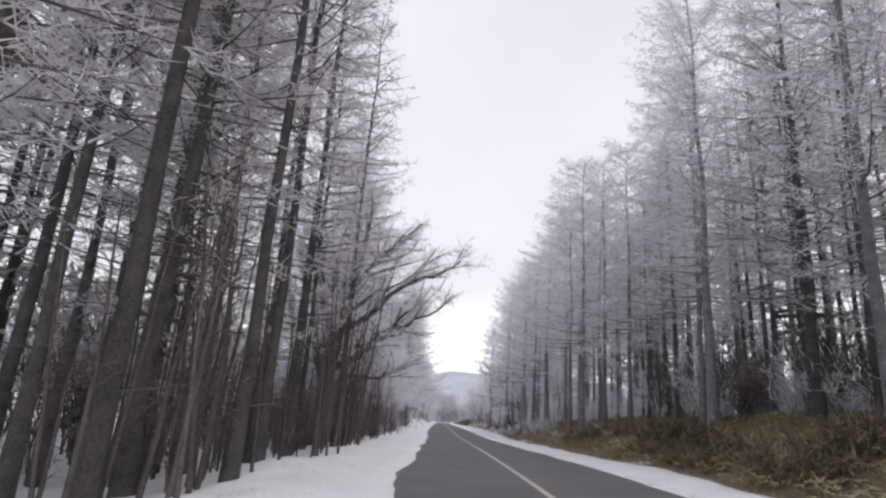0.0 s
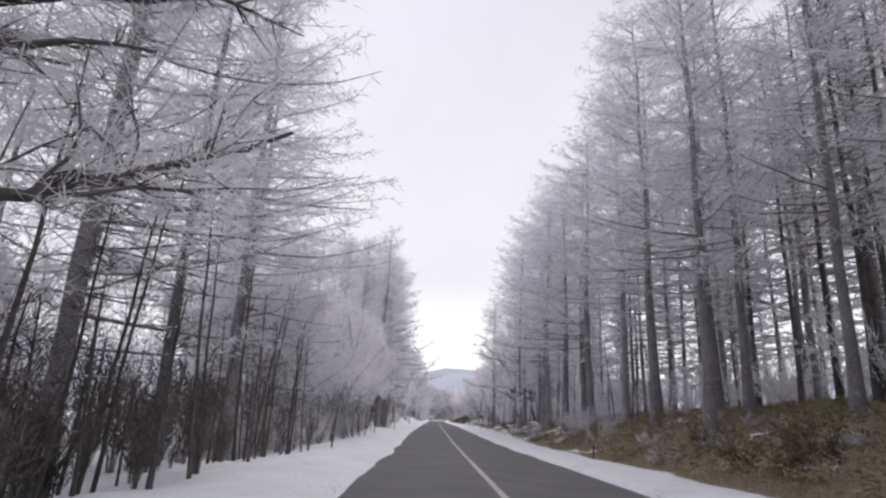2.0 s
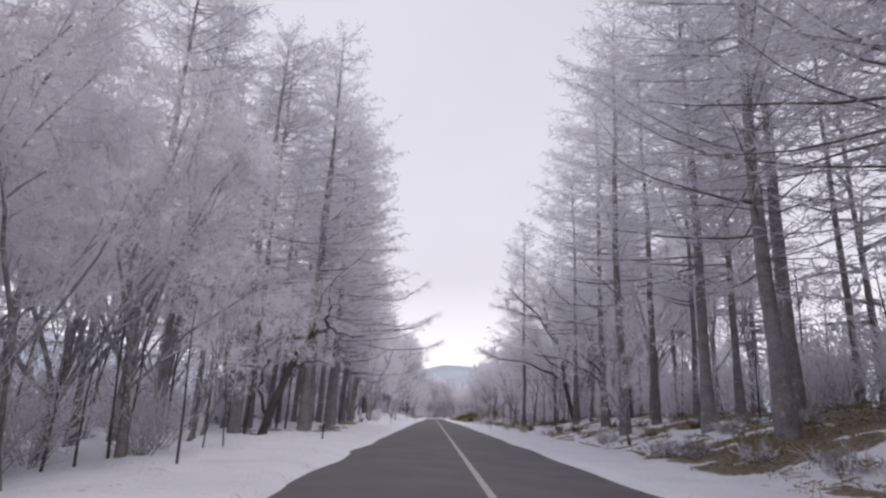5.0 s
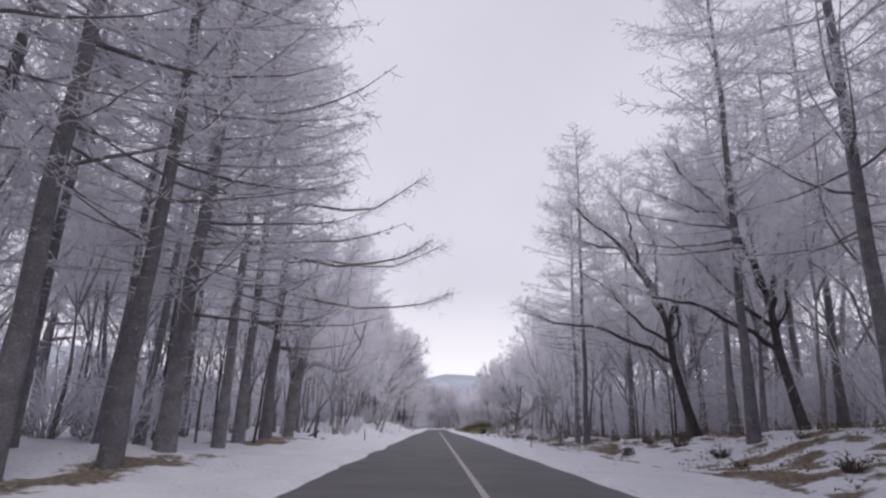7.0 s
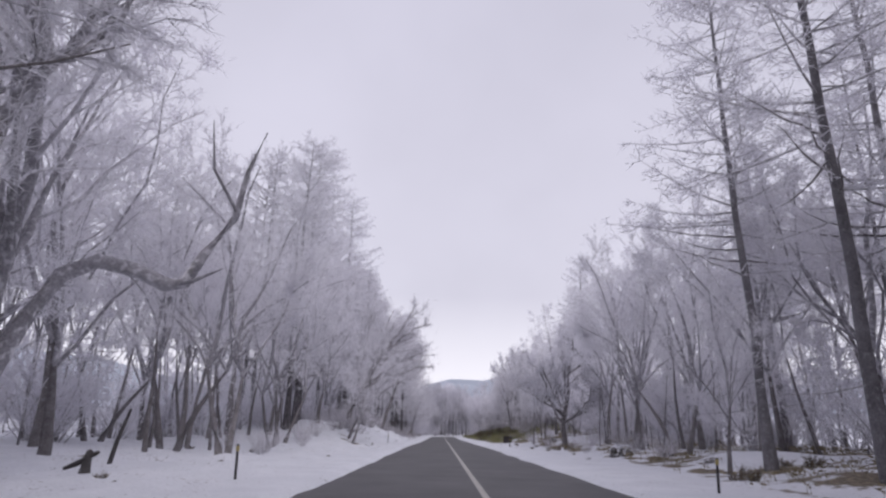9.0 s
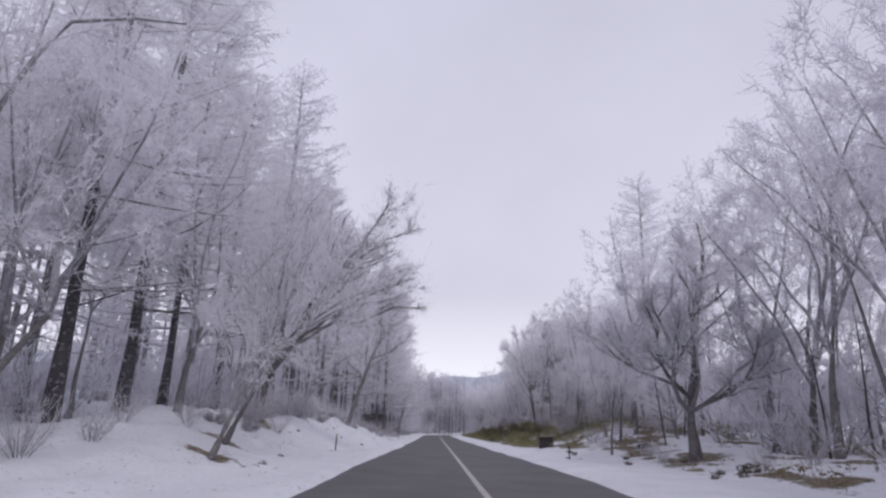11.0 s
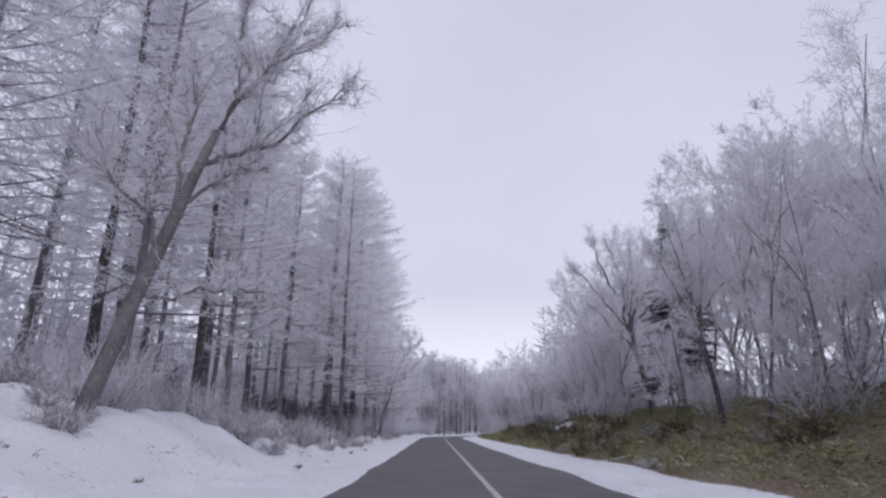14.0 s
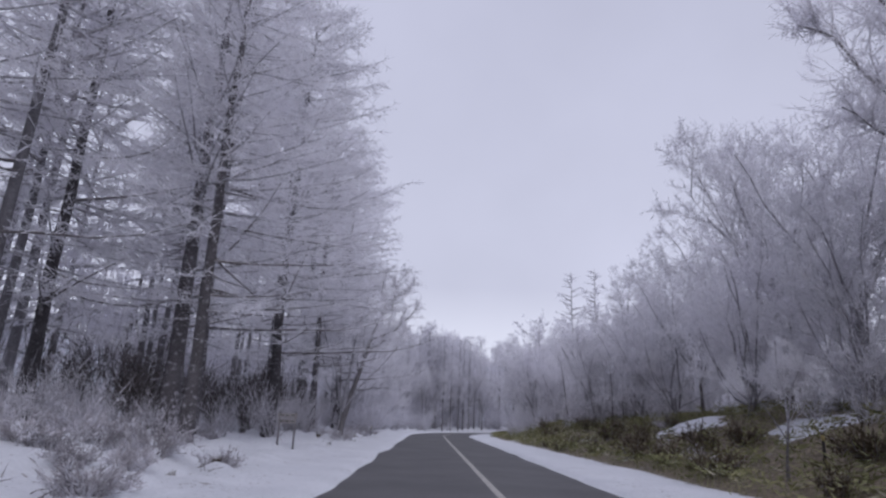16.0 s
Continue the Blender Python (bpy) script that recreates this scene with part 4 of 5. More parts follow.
kind("oak", oak_parts, ("bark_bare", "bark_bare", "branch_bare", "twig"), "oak_tree", "large dark spreading oak, bare, leaning over the road", "tree", "limb", seed=123)
kind("crooked", crooked_parts, ("bark_bare", "bark_bare", "branch_white", "twig_white"), "broadleaf_tree", "dark crooked tree with a long low limb and frosted crown", "tree", "limb", seed=163)
kind("forked", forked_parts, ("bark_cold", "bark_dark", "branch_white", "twig_white"), "broadleaf_tree", "slender dark forked tree with a frosted crown on the slope", "tree", "limb", seed=165)
kind("stout", stout_parts, LEAF, "broadleaf_tree", "stout-trunked bare tree with short heavy limbs standing in snow", "tree", "limb", seed=175)
kind("fan", fan_parts, ("bark_dark", "bark_dark", "branch", "twig_white"), "broadleaf_tree", "frosted tree leaning from the snowy bank, its limbs fanned out", "tree", "limb", seed=167)
kind("gnarled", gnarled_parts, ("bark_bare", "bark_bare", "branch_white", "twig_white"), "broadleaf_tree", "low dark gnarled tree with hooked limbs bent towards the road", "tree", "limb", seed=169)
for i in range(3):
    kind(f"slim{i}", broadleaf_parts, LEAF, "broadleaf_tree", "slim bare tree with a thin frosted crown among many alike", "tree", "limb", seed=190 + i, H=10.5 + 1.2 * i, base=0.085, fork=0.34 + 0.05 * i, limbs_n=3, spread=0.34, detail=0.6, thick=1.3, sub=5, lean=(0.1 - 0.1 * i, 0.05))
kind("wide", broadleaf_parts, ("bark_dark", "bark_dark", "branch_dark", "twig"), "broadleaf_tree", "low wide-crowned tree frosted white on the snowy verge", "tree", "limb", seed=141, H=10.2, base=0.24, fork=0.26, limbs_n=7, spread=1.2, wander=0.2, sub=8, rise=0.03)
kind("reach", reaching_larch_parts, LARCH, "larch_tree", "old larch with two great dark branches reaching across the road", "tree", seed=64)
kind("broken", broken_limb_parts, LEAF, "broadleaf_tree", "old dark tree with one heavy level limb kinked upwards", "tree", "limb", seed=151)
kind("fir", fir_parts, ("bark", "bark", "bark_dark", "fir"), "fir_tree", "dark green fir standing among frosted broadleaf trees", "tree", seed=7, H=12.4, reach=2.9)

rng = random.Random(4)


def rnd(a, b):
    return rng.uniform(a, b)


TAKEN = []
ROWS, VERGE = "roadside larches", "broadleaf trees along the verge"


def stand(key, x, y, turn=None, scale=None, group="", wide=None):
    TAKEN.append((x, y))
    if turn is None:
        turn = rnd(-0.6, 0.6) + (math.pi if x > 0 else 0)
    return put(key, x, y, turn, rnd(0.93, 1.06) if scale is None else scale, group, wide)


def free(x, y, d):
    return all((x - a) ** 2 + (y - b) ** 2 > d * d for a, b in TAKEN)


def rounds(spots, low, high):
    for x, y in spots:
        size = rnd(low, high)
        stand(f"round{rng.randrange(3)}", x, y, rnd(0, 6.28), size, VERGE, size)


def larches(spots, sweep=0.0, frost=False):
    for x, y in spots:
        key = f"frost{rng.randrange(3)}" if frost else f"sweep{rng.randrange(2)}" if rng.random() < sweep else f"larch{rng.randrange(4)}"
        stand(key, x, y, group=ROWS)


def leaves(spots, low=0.85, high=1.1, keys=(0, 1, 2, 3, 4), broad=1.0):
    for x, y in spots:
        size = rnd(low, high)
        stand(f"leaf{rng.choice(keys)}", x, y, rnd(0, 6.28), size, VERGE, size * broad)


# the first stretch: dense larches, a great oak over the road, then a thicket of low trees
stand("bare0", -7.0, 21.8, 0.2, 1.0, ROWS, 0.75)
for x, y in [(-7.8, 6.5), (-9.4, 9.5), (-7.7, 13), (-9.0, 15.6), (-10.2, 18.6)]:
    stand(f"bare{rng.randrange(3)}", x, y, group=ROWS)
stand("oak", -8.3, 33.0, 0.0, 1.0)
larches([(-9.0, 39.5), (-10.8, 42.5), (-9.8, 46.2)], 0.9)
stand("sweep1", -9.3, 50.8, 0.1, 1.0, ROWS, 1.25)
stand("sweep0", -10.4, 54.6, 0.3, 0.95, ROWS, 1.2)
leaves([(-8.4, 55.6), (-7.4, 59.0), (-7.0, 62.0), (-8.3, 62.5), (-6.7, 64.4), (-8.4, 66.4), (-6.7, 68.6), (-8.2, 71.5), (-7.2, 75.0), (-7.6, 79)], 0.6, 0.72, (3, 3, 0), 1.2)
rounds([(-9.8, 55), (-11.2, 59.5), (-9.4, 63.6), (-11.0, 67), (-9.2, 71), (-10.8, 74.6), (-9.0, 78.5), (-10.2, 81.5)], 0.8, 0.98)
for x, y, h in [(-12.5, 57, 13), (-13.5, 63, 14), (-12.2, 70, 15), (-11.8, 77, 16.5), (-13, 82.5, 18), (-10.6, 84.5, 18.5), (-12.2, 90.5, 20), (-10.2, 96.4, 21.8)]:
    stand("larch3" if h < 19 else "larch1", x, y, None, h / (19 if h < 19 else 21), ROWS)
stand("larch0", 10.8, 19, None, 1.05, ROWS)
stand("larch2", 10.5, 30, None, 1.05, ROWS)
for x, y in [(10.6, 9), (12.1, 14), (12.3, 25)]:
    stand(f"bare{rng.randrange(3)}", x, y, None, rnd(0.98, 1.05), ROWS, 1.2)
for x, y in [(12.2, 35), (13.0, 40.6), (11.5, 45.5), (9.2, 50.4), (11.3, 51.5), (12.2, 56), (9.9, 58.2), (12.3, 64), (11.4, 67.5)]:
    stand(f"larch{rng.randrange(3)}", x, y, None, rnd(1.02, 1.12), ROWS)
for x, y in [(10.2, 72.0), (9.4, 76.8), (11.5, 79), (9.2, 83.2), (11.5, 86.5), (9.8, 89.5)]:
    stand(f"larch{rng.randrange(3)}", x, y, None, rnd(0.98, 1.05), ROWS, 1.3)
# the second stretch: leaning trees and larches with long branches, crooked trees opposite
stand("gnarled", -8.5, 93.0, 0.0, 1.0, VERGE)
stand("curved", -9.2, 86.4, 0.9, 0.75, VERGE)
stand("curved", -10.4, 90.6, 0.7, 0.9, VERGE)
larches([(-10.2, 94.4), (-7.8, 98.0), (-8.3, 101.6), (-7.6, 104.2), (-8.0, 107.6), (-9.3, 110.6), (-8.9, 114.2)], 0.75)
stand("reach", -9.5, 118.4, -0.12, 1.22, ROWS, 0.9)
rounds([(-14.6, 93), (-15.8, 99), (-14.4, 105), (-16.0, 110.5), (-14.8, 116), (-15.6, 122)], 0.95, 1.15)
stand("reach", -9.3, 121.9, 0.0, 1.0, ROWS)
for k in range(9):
    stand(f"thin{k % 3}", rnd(-13.2, -10.8), 92 + 3.6 * k, rnd(0, 6.28), rnd(0.9, 1.05), ROWS)
stand("larch0", 8.2, 94.9, None, 1.02, ROWS)
stand("crooked", 12.2, 121.5, 0.0, 1.0)
stand("larch2", 11.0, 98.4, None, 1.0, ROWS)
stand("larch1", 12.6, 92.5, None, 1.0, ROWS)
stand("curved", 7.4, 91.6, 3.4, 0.6, VERGE)
leaves([(12.2, 102.5), (11.8, 115.0), (13.0, 108.5)], 0.95, 1.15, (0, 1, 4))
for x, y in [(10.4, 106.0), (9.9, 112.2)]:
    stand(f"larch{rng.randrange(3)}", x, y, None, 1.08, ROWS, 1.05)
stand("crooked", 13.4, 114.6, 0.25, 0.9)
stand("larch3", 8.6, 129.9, None, 1.15, ROWS, 1.0)
stand("larch3", 9.5, 136.3, 2.6, 1.1, ROWS, 1.0)
stand("larch1", 12.5, 133.2, None, 1.0, ROWS, 0.9)
leaves([(13.6, 126.5), (15.2, 130.0), (14.4, 138.0), (12.8, 141.5), (16.6, 134.5), (11.4, 140.4)], 1.0, 1.2, (0, 1, 4))
for x, y in [(15.0, 127.5), (16.2, 138.6), (14.2, 143.5)]:
    stand("thin0", x, y, None, rnd(0.8, 0.95), ROWS)
leaves([(8.3, 136.6)], 0.6, 0.6, (1,))
leaves([(-15.5, 139), (-16.8, 145), (-17.5, 151), (-13.2, 146), (-14.5, 156), (-19, 140), (-10.3, 152.9), (-9.2, 147.5), (-11.5, 141), (-8.5, 138.8), (-12.2, 134.5), (-13.8, 131)], 0.9, 1.25, (0, 2, 2, 4))
leaves([(10.3, 145.5), (9.8, 149.5), (10.8, 153.8), (12.6, 158), (11.0, 160.5), (12.8, 164.6), (12.8, 149.2), (13.4, 168)], 1.0, 1.18, (0, 2, 4, 1))
stand("broken", -9.9, 128.4, 0.0, 1.0)
stand("stout", -9.0, 125.3, 0.0, 1.0, VERGE)
# the third stretch: a snowy bank with leaning trees, larches above it, frosted trees and a fir opposite
rounds([(-12.0, 157), (-10.6, 165), (-11.2, 174)], 0.95, 1.1)
larches([(-11.5, 159), (-12.2, 164), (-13.2, 169.5), (-12.8, 175), (-14.4, 188), (-12.5, 190.5), (-13.5, 195), (-11.8, 199.5), (-13.2, 203.5), (-11.6, 207.5), (-13.0, 212),
         (-12.6, 217.8), (-11.6, 222.3)], 0.3, True)
for x, y in [(-8.7, 224.2), (-9.8, 228.6), (-8.4, 234), (-9.6, 238), (-8.2, 242.5), (-9.9, 246.5), (-8.4, 253), (-9.5, 258)]:
    stand(f"frost{rng.randrange(3)}", x, y, None, rnd(0.95, 1.05), ROWS, 1.2)
for x, y, a, sc in [(-6.9, 158.3, 0.5, 0.8), (-7.7, 161.5, 0.2, 0.9), (-9.2, 178.5, 0.4, 0.75)]:
    stand("curved", x, y, a, sc, VERGE)
stand("fan", -8.8, 169.2, 0.05, 1.0, VERGE)
stand("frost1", -7.6, 222.8, 0.3, 0.95, ROWS)
stand("lean", -8.2, 193.4, 0.0, 1.0, VERGE)
stand("reach", -11.8, 182.0, 0.1, 1.12, ROWS, 0.95)
stand("wide", 9.0, 165.9, 0.6, 1.0)
leaves([(7.3, 171.2)], 0.5, 0.5, (1,))
leaves([(9.0, 175.3), (9.4, 179.4)], 0.62, 0.7, (1, 0))
stand("leaf4", 10.4, 176.9, 1.1, 0.98, VERGE, 0.95)
stand("frost0", 17.0, 192.0, 0.6, 0.98, ROWS, 1.08)
rounds([(13.2, 180.0), (12.8, 184.2)], 0.56, 0.66)
rounds([(12.6, 194.0), (15.4, 190.5)], 0.78, 0.88)
rounds([(15.2, 200.4), (18.2, 200.8), (13.8, 206.4), (16.6, 209.0)], 1.05, 1.18)
stand("leaf4", 10.4, 190.6, 2.9, 0.85, VERGE, 0.75)
stand("slim1", 9.6, 197.4, 0.4, 0.8, VERGE)
stand("slim2", 8.9, 199.8, 2.4, 0.85, VERGE)
stand("forked", 9.0, 202.8, 0.2, 0.78, VERGE, 0.55)
stand("slim0", 9.7, 207.4, 1.4, 0.95, VERGE)
stand("bushy0", 9.8, 209.6, 1.9, 0.7, VERGE)
stand("fir", 12.4, 214.3, 0, 1.0)
stand("forked", 12.5, 219.4, 0.0, 1.15, VERGE, 1.1)
rounds([(16.2, 221.5), (12.8, 225.5)], 0.85, 0.95)
rounds([(12.4, 229.6), (14.0, 233)], 0.95, 1.03)
rounds([(13.0, 238.5), (14.4, 243), (12.8, 247.0)], 0.78, 0.88)
rounds([(12.8, 252), (11.2, 256), (12.6, 262), (15.5, 258), (16.5, 248)], 0.62, 0.74)
leaves([(6.2, 219.7)], 0.3, 0.3, (1,))
for x0, x1, y0, y1, n_ in [(10.8, 14.5, 184, 202, 6), (9.6, 14.0, 222, 262, 16), (8.0, 11.0, 262, 286, 9), (-11, -7.0, 262, 290, 8), (11.0, 15.0, 142, 182, 7)]:
    for k in range(n_):
        y = y0 + (y1 - y0) * (k + rnd(0.2, 0.8)) / n_
        stand(f"bushy{k % 2}", rnd(x0, x1) + centre(y), y, rnd(0, 6.28), rnd(0.75, 1.05), VERGE)
stand("lean", -7.4, 249.0, 0.0, 1.15, VERGE, 1.0)
for x, y in [(-2.6, 296.5), (-0.4, 299.5), (0.6, 303.6), (2.4, 307.4), (-4.8, 301.0), (4.4, 312.6), (-1.8, 306.0), (1.4, 311.0)]:
    stand(f"frost{rng.randrange(3)}", x, y, None, rnd(0.58, 0.68), ROWS)
stand("round1", -6.6, 244.5, 0.4, 0.85, VERGE)
for k in range(12):
    y = 256 + 4.4 * k
    stand(f"round{k % 3}", centre(y) - rnd(7.2, 9.0), y, rnd(0, 6.28), rnd(0.72, 0.95), VERGE)
    stand(f"thin{k % 3}", centre(y) - rnd(11.0, 13), y + 1.5, rnd(0, 6.28), rnd(0.55, 0.7))
for x, y in [(-4.6, 287.5), (-3.2, 290.0), (-1.9, 288.6), (-0.6, 291.4), (0.4, 289.4), (1.6, 293.6), (2.8, 295.4), (3.6, 298.2), (-5.6, 292.0), (-2.4, 293.8), (4.6, 300.4), (5.6, 303.0)]:
    stand("larch2", x, y, None, rnd(0.5, 0.6), ROWS, 0.5)
rounds([(-1.5, 302), (1.0, 306), (3.5, 311), (6.0, 316), (8.5, 322), (-4.0, 298), (-6.5, 304)], 1.1, 1.25)
for k in range(8):
    y = 267 + 4.2 * k
    stand(f"round{k % 3}", centre(y) + rnd(8.0, 10.0), y, rnd(0, 6.28), rnd(0.8, 1.0), VERGE)
for x, y, h in [(10.6, 312, 15), (16.9, 318, 15.5), (25.5, 326, 17), (7.0, 309, 15), (13.6, 316, 17)]:
    stand("larch3", x, y, None, h / 19, ROWS)
for n_, x0, x1, y0, y1 in [(36, -17, -8.2, 7, 25), (12, -8.2, -5.7, 9.5, 28), (34, 11.5, 19, 10, 60)]:
    for _ in range(n_):
        x, yy = rnd(x0, x1), rnd(y0, y1)
        if free(x, yy, 1.2):
            stand(f"pole{rng.randrange(2)}", x, yy, rnd(0, 6.28), rnd(0.85, 1.1), "crowded larches")
for n_, x0, x1, y0, y1 in [(16, -14, -8.8, 24, 40), (40, -22, -10.6, 136, 162), (12, -22, -14, 124, 136), (26, 11.5, 18, 96, 142), (44, 11.5, 17.5, 144, 262), (18, -20, -12.5, 88, 124)]:
    for _ in range(n_):
        x, yy = rnd(x0, x1), rnd(y0, y1)
        if free(x, yy, 1.0):
            stand(f"slim{rng.randrange(3)}", x, yy, rnd(0, 6.28), rnd(0.55, 0.75) if yy < 60 else rnd(0.85, 1.12), "slim trees in the wood")
for k, (x, y) in enumerate([(18.0, 211.6), (20.4, 217.8), (18.8, 204.8), (21.6, 210.6), (17.6, 218.4), (16.4, 226.0), (19.0, 230.5), (15.8, 236.5)]):
    stand(f"far{k % 2}", x, y, 1.3 * k, 0.92 + 0.05 * (k % 3))
for k in range(14):
    stand(f"thin{k % 3}", -10.6 - (k * 1.9) % 5.6, 189.5 + 3.3 * k, 0.7 * k, 0.88 + 0.05 * (k % 3), ROWS)
for k in range(14):
    stand(f"{('thin', 'far')[k % 2]}{k % 2}", 13.0 + (k * 2.7) % 7.0, 98 + 2.9 * k, 0.9 * k, 0.95 + 0.04 * (k % 4))
for k in range(16):
    stand(f"thin{k % 3}", rnd(17, 20), 18 + 3.8 * k, rnd(0, 6.28), rnd(0.95, 1.1))
y = 6.0
while y < 285:
    for sgn in (-1, 1):
        x, yy = sgn * rnd(13.5, 17), y + rnd(-1, 1)
        x += centre(yy)
        if free(x, yy, 2.2):
            if (sgn > 0 and (142 < yy < 290 or (86 < yy < 142 and rng.random() < 0.6))) or (sgn < 0 and 130 < yy < 156):
                stand(f"far{rng.randrange(2)}", x, yy, rnd(0, 6.28), scale=rnd(0.9, 1.1))
            elif sgn < 0 and 22 < yy < 42:
                stand(f"slim{rng.randrange(3)}", x, yy, rnd(0, 6.28), scale=rnd(0.6, 0.8))
            elif sgn < 0 and 46 < yy < 86:
                stand(f"far{rng.randrange(2)}", x, yy, rnd(0, 6.28), scale=rnd(0.9, 1.1))
            else:
                stand(f"thin{rng.randrange(3)}", x, yy, rnd(0, 6.28))
    y += 4.4


def build_woods():
    """The countless trees further in: trunks, thin wood and rime. Those by the first stretch carry less rime, and
    darker colours stand for the deep wood's shade.
    """
    r = np.random.default_rng(11)

    def parts(t):
        return [g.arrays() for g in (t.trunk, t.wood, t.rime)]

    tall = [parts(larch_parts(200 + i, H=20 + i, start=0.16, reach=3.2, base=0.15, detail=0.26, thick=3.6, step=1.0, dead=2, side=0, shoots=3, large=0)) for i in range(4)]
    leafy = [parts(broadleaf_parts(230 + i, H=12 + i, base=0.13, limbs_n=4, detail=0.32, thick=3.6, joined=True, sub=5, fork=0.12 + 0.06 * i, spread=0.6)) for i in range(3)]
    full = [parts(broadleaf_parts(250 + i, H=12 + i, base=0.14, limbs_n=5, detail=0.34, thick=4.4, joined=True, sub=6, fork=0.07, spread=0.55)) for i in range(2)]
    low = [parts(broadleaf_parts(240 + i, H=5.0, base=0.05, limbs_n=4, detail=0.3, thick=3.4, joined=True, sub=5, fork=0.1, spread=0.85)) for i in range(2)]
    spots = []
    for sgn in (-1, 1):
        for k, xx in enumerate((19.0, 24.0, 30.0)):
            for yy in np.arange(6 + 2 * k, 330, 6.2 + 0.6 * k):
                px, py = sgn * (xx + r.uniform(-2, 2)), yy + r.uniform(-2, 2)
                if abs(float(across(px, py))) < 9:
                    continue
                broad = (px > 0 and 142 < py < 285) or (px < 0 and (46 < py < 86 or 126 < py < 160)) or r.random() < 0.35
                clearing = px < 0 and 20 < py < 44
                spots.append((px, py, leafy if broad or clearing else tall, r.uniform(0.5, 0.7) if clearing else r.uniform(0.8, 1.1)))
                if k < 2:
                    spots.append((px + r.uniform(-2, 2), py + r.uniform(2, 4), low, r.uniform(0.7, 1.5)))
    for k, xx in enumerate((15.5, 18.5, 22.0, 26.5)):
        for yy in np.arange(5 + k, 50, 3.4):
            spots.append((-xx + r.uniform(-1, 1), yy + r.uniform(-1, 1), low, r.uniform(1.0, 1.7)))
        for yy in np.arange(186 + k, 290, 4.2):
            spots.append((-xx - 2 + r.uniform(-1.5, 1.5), yy + r.uniform(-1, 1), full, r.uniform(0.6, 0.9)))
    for _ in range(26):
        spots.append((r.uniform(17, 27), r.uniform(112, 162), leafy, r.uniform(0.85, 1.1)))
    for _ in range(26):
        spots.append((r.uniform(18, 31), r.uniform(46, 96), tall, r.uniform(0.85, 1.05)))
    for _ in range(44):
        spots.append((r.uniform(14, 27), r.uniform(112, 172), low, r.uniform(0.7, 1.4)))
    for yy in np.concatenate([np.arange(287, 326, 4.2), np.arange(330, 372, 9.0)]):
        for xx in np.arange(-15, 42, 4.0):
            px, py = xx + r.uniform(-1.5, 1.5), yy + r.uniform(-2, 2)
            if abs(float(across(px, py))) < 8.5:
                continue
            size = r.uniform(0.95, 1.15) * float(np.interp(px - py + 285, [-45, -20, 20], [1.0, 1.05, 1.3]))
            spots.append((px, py, full, size) if r.random() < 0.9 else (px, py, tall, size * 0.66))
            if py < 318 and r.random() < 0.5:
                spots.append((px + 1.5, py - 1.5, low, r.uniform(0.8, 1.4)))
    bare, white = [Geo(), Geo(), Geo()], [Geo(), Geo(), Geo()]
    for x, y, kinds, s in spots:
        a = r.uniform(0, 6.28)
        ca, sa, z = math.cos(a) * s, math.sin(a) * s, gz(x, min(y, 350))
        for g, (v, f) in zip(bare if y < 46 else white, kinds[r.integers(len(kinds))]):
            g.add(np.stack([v[:, 0] * ca - v[:, 1] * sa + x, v[:, 0] * sa + v[:, 1] * ca + y, v[:, 2] * s + z], 1), f)
    me = mesh_of("woods", *white[2].arrays(), "twig", True, [(*white[1].arrays(), "branch"), (*white[0].arrays(), "bark")])
    tagged(new("woods", me), "deep stand of bare frosted larches and broadleaf trees", "forest", kind="stuff")
    # the darker materials put the deep wood's shade into its colour
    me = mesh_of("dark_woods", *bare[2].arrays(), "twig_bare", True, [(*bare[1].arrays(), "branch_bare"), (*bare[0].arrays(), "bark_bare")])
    tagged(new("dark_woods", me), "deep stand of sparsely rimed larches, coloured darker to stand for shade", "forest", kind="stuff")


build_woods()


# ---------------------------------------------------------------- undergrowth
def shrub(name, seed, h, spread, stems, twigs, mats, label, thick=1.0, fat=1.0):
    r = np.random.default_rng(seed)
    wood, fine = Geo(), Geo()
    B, T = [], []
    for _ in range(stems):
        az, L = r.uniform(0, 6.28), h * r.uniform(0.55, 1.05)
        d = np.array([math.cos(az) * spread * r.uniform(0.2, 1), math.sin(az) * spread * r.uniform(0.2, 1), 1.0])
        d /= np.linalg.norm(d)
        p0 = np.array([math.cos(az), math.sin(az), 0]) * r.uniform(0, 0.15) - np.array([0, 0, 0.1])
        p1 = p0 + d * L * 0.55 + r.normal(0, 0.05, 3)
        p2 = p1 + (d + r.normal(0, 0.25, 3)) * L * 0.45
        wood.tube([p0, p1, p2], np.array([0.016, 0.011, 0.004]) * thick, 3, False)
        q = r.uniform(0.25, 1.0, twigs)[:, None]
        b = np.where(q < 0.55, p0 + (p1 - p0) * q / 0.55, p1 + (p2 - p1) * (q - 0.55) / 0.45)
        t1 = b + (d + r.normal(0, 0.6, (twigs, 3))) * (r.uniform(0.12, 0.34, twigs) * h)[:, None]
        B.append(b), T.append(t1)
        for _ in range(2):
            b2 = b + (t1 - b) * r.uniform(0.3, 0.9, twigs)[:, None]
            B.append(b2), T.append(b2 + (d + r.normal(0, 0.8, (twigs, 3))) * (r.uniform(0.05, 0.16, twigs) * h)[:, None])
    B, T = np.vstack(B), np.vstack(T)
    fine.blades(B, T, np.full(len(B), 0.011 * thick * fat), seed)
    root = tagged(new(name), label, "shrub")
    child("stem", wood.mesh("stem", mats[0]), root)["kind"] = "stuff"
    child("crown", fine.mesh("crown", mats[1]), root)["kind"] = "stuff"
    return root


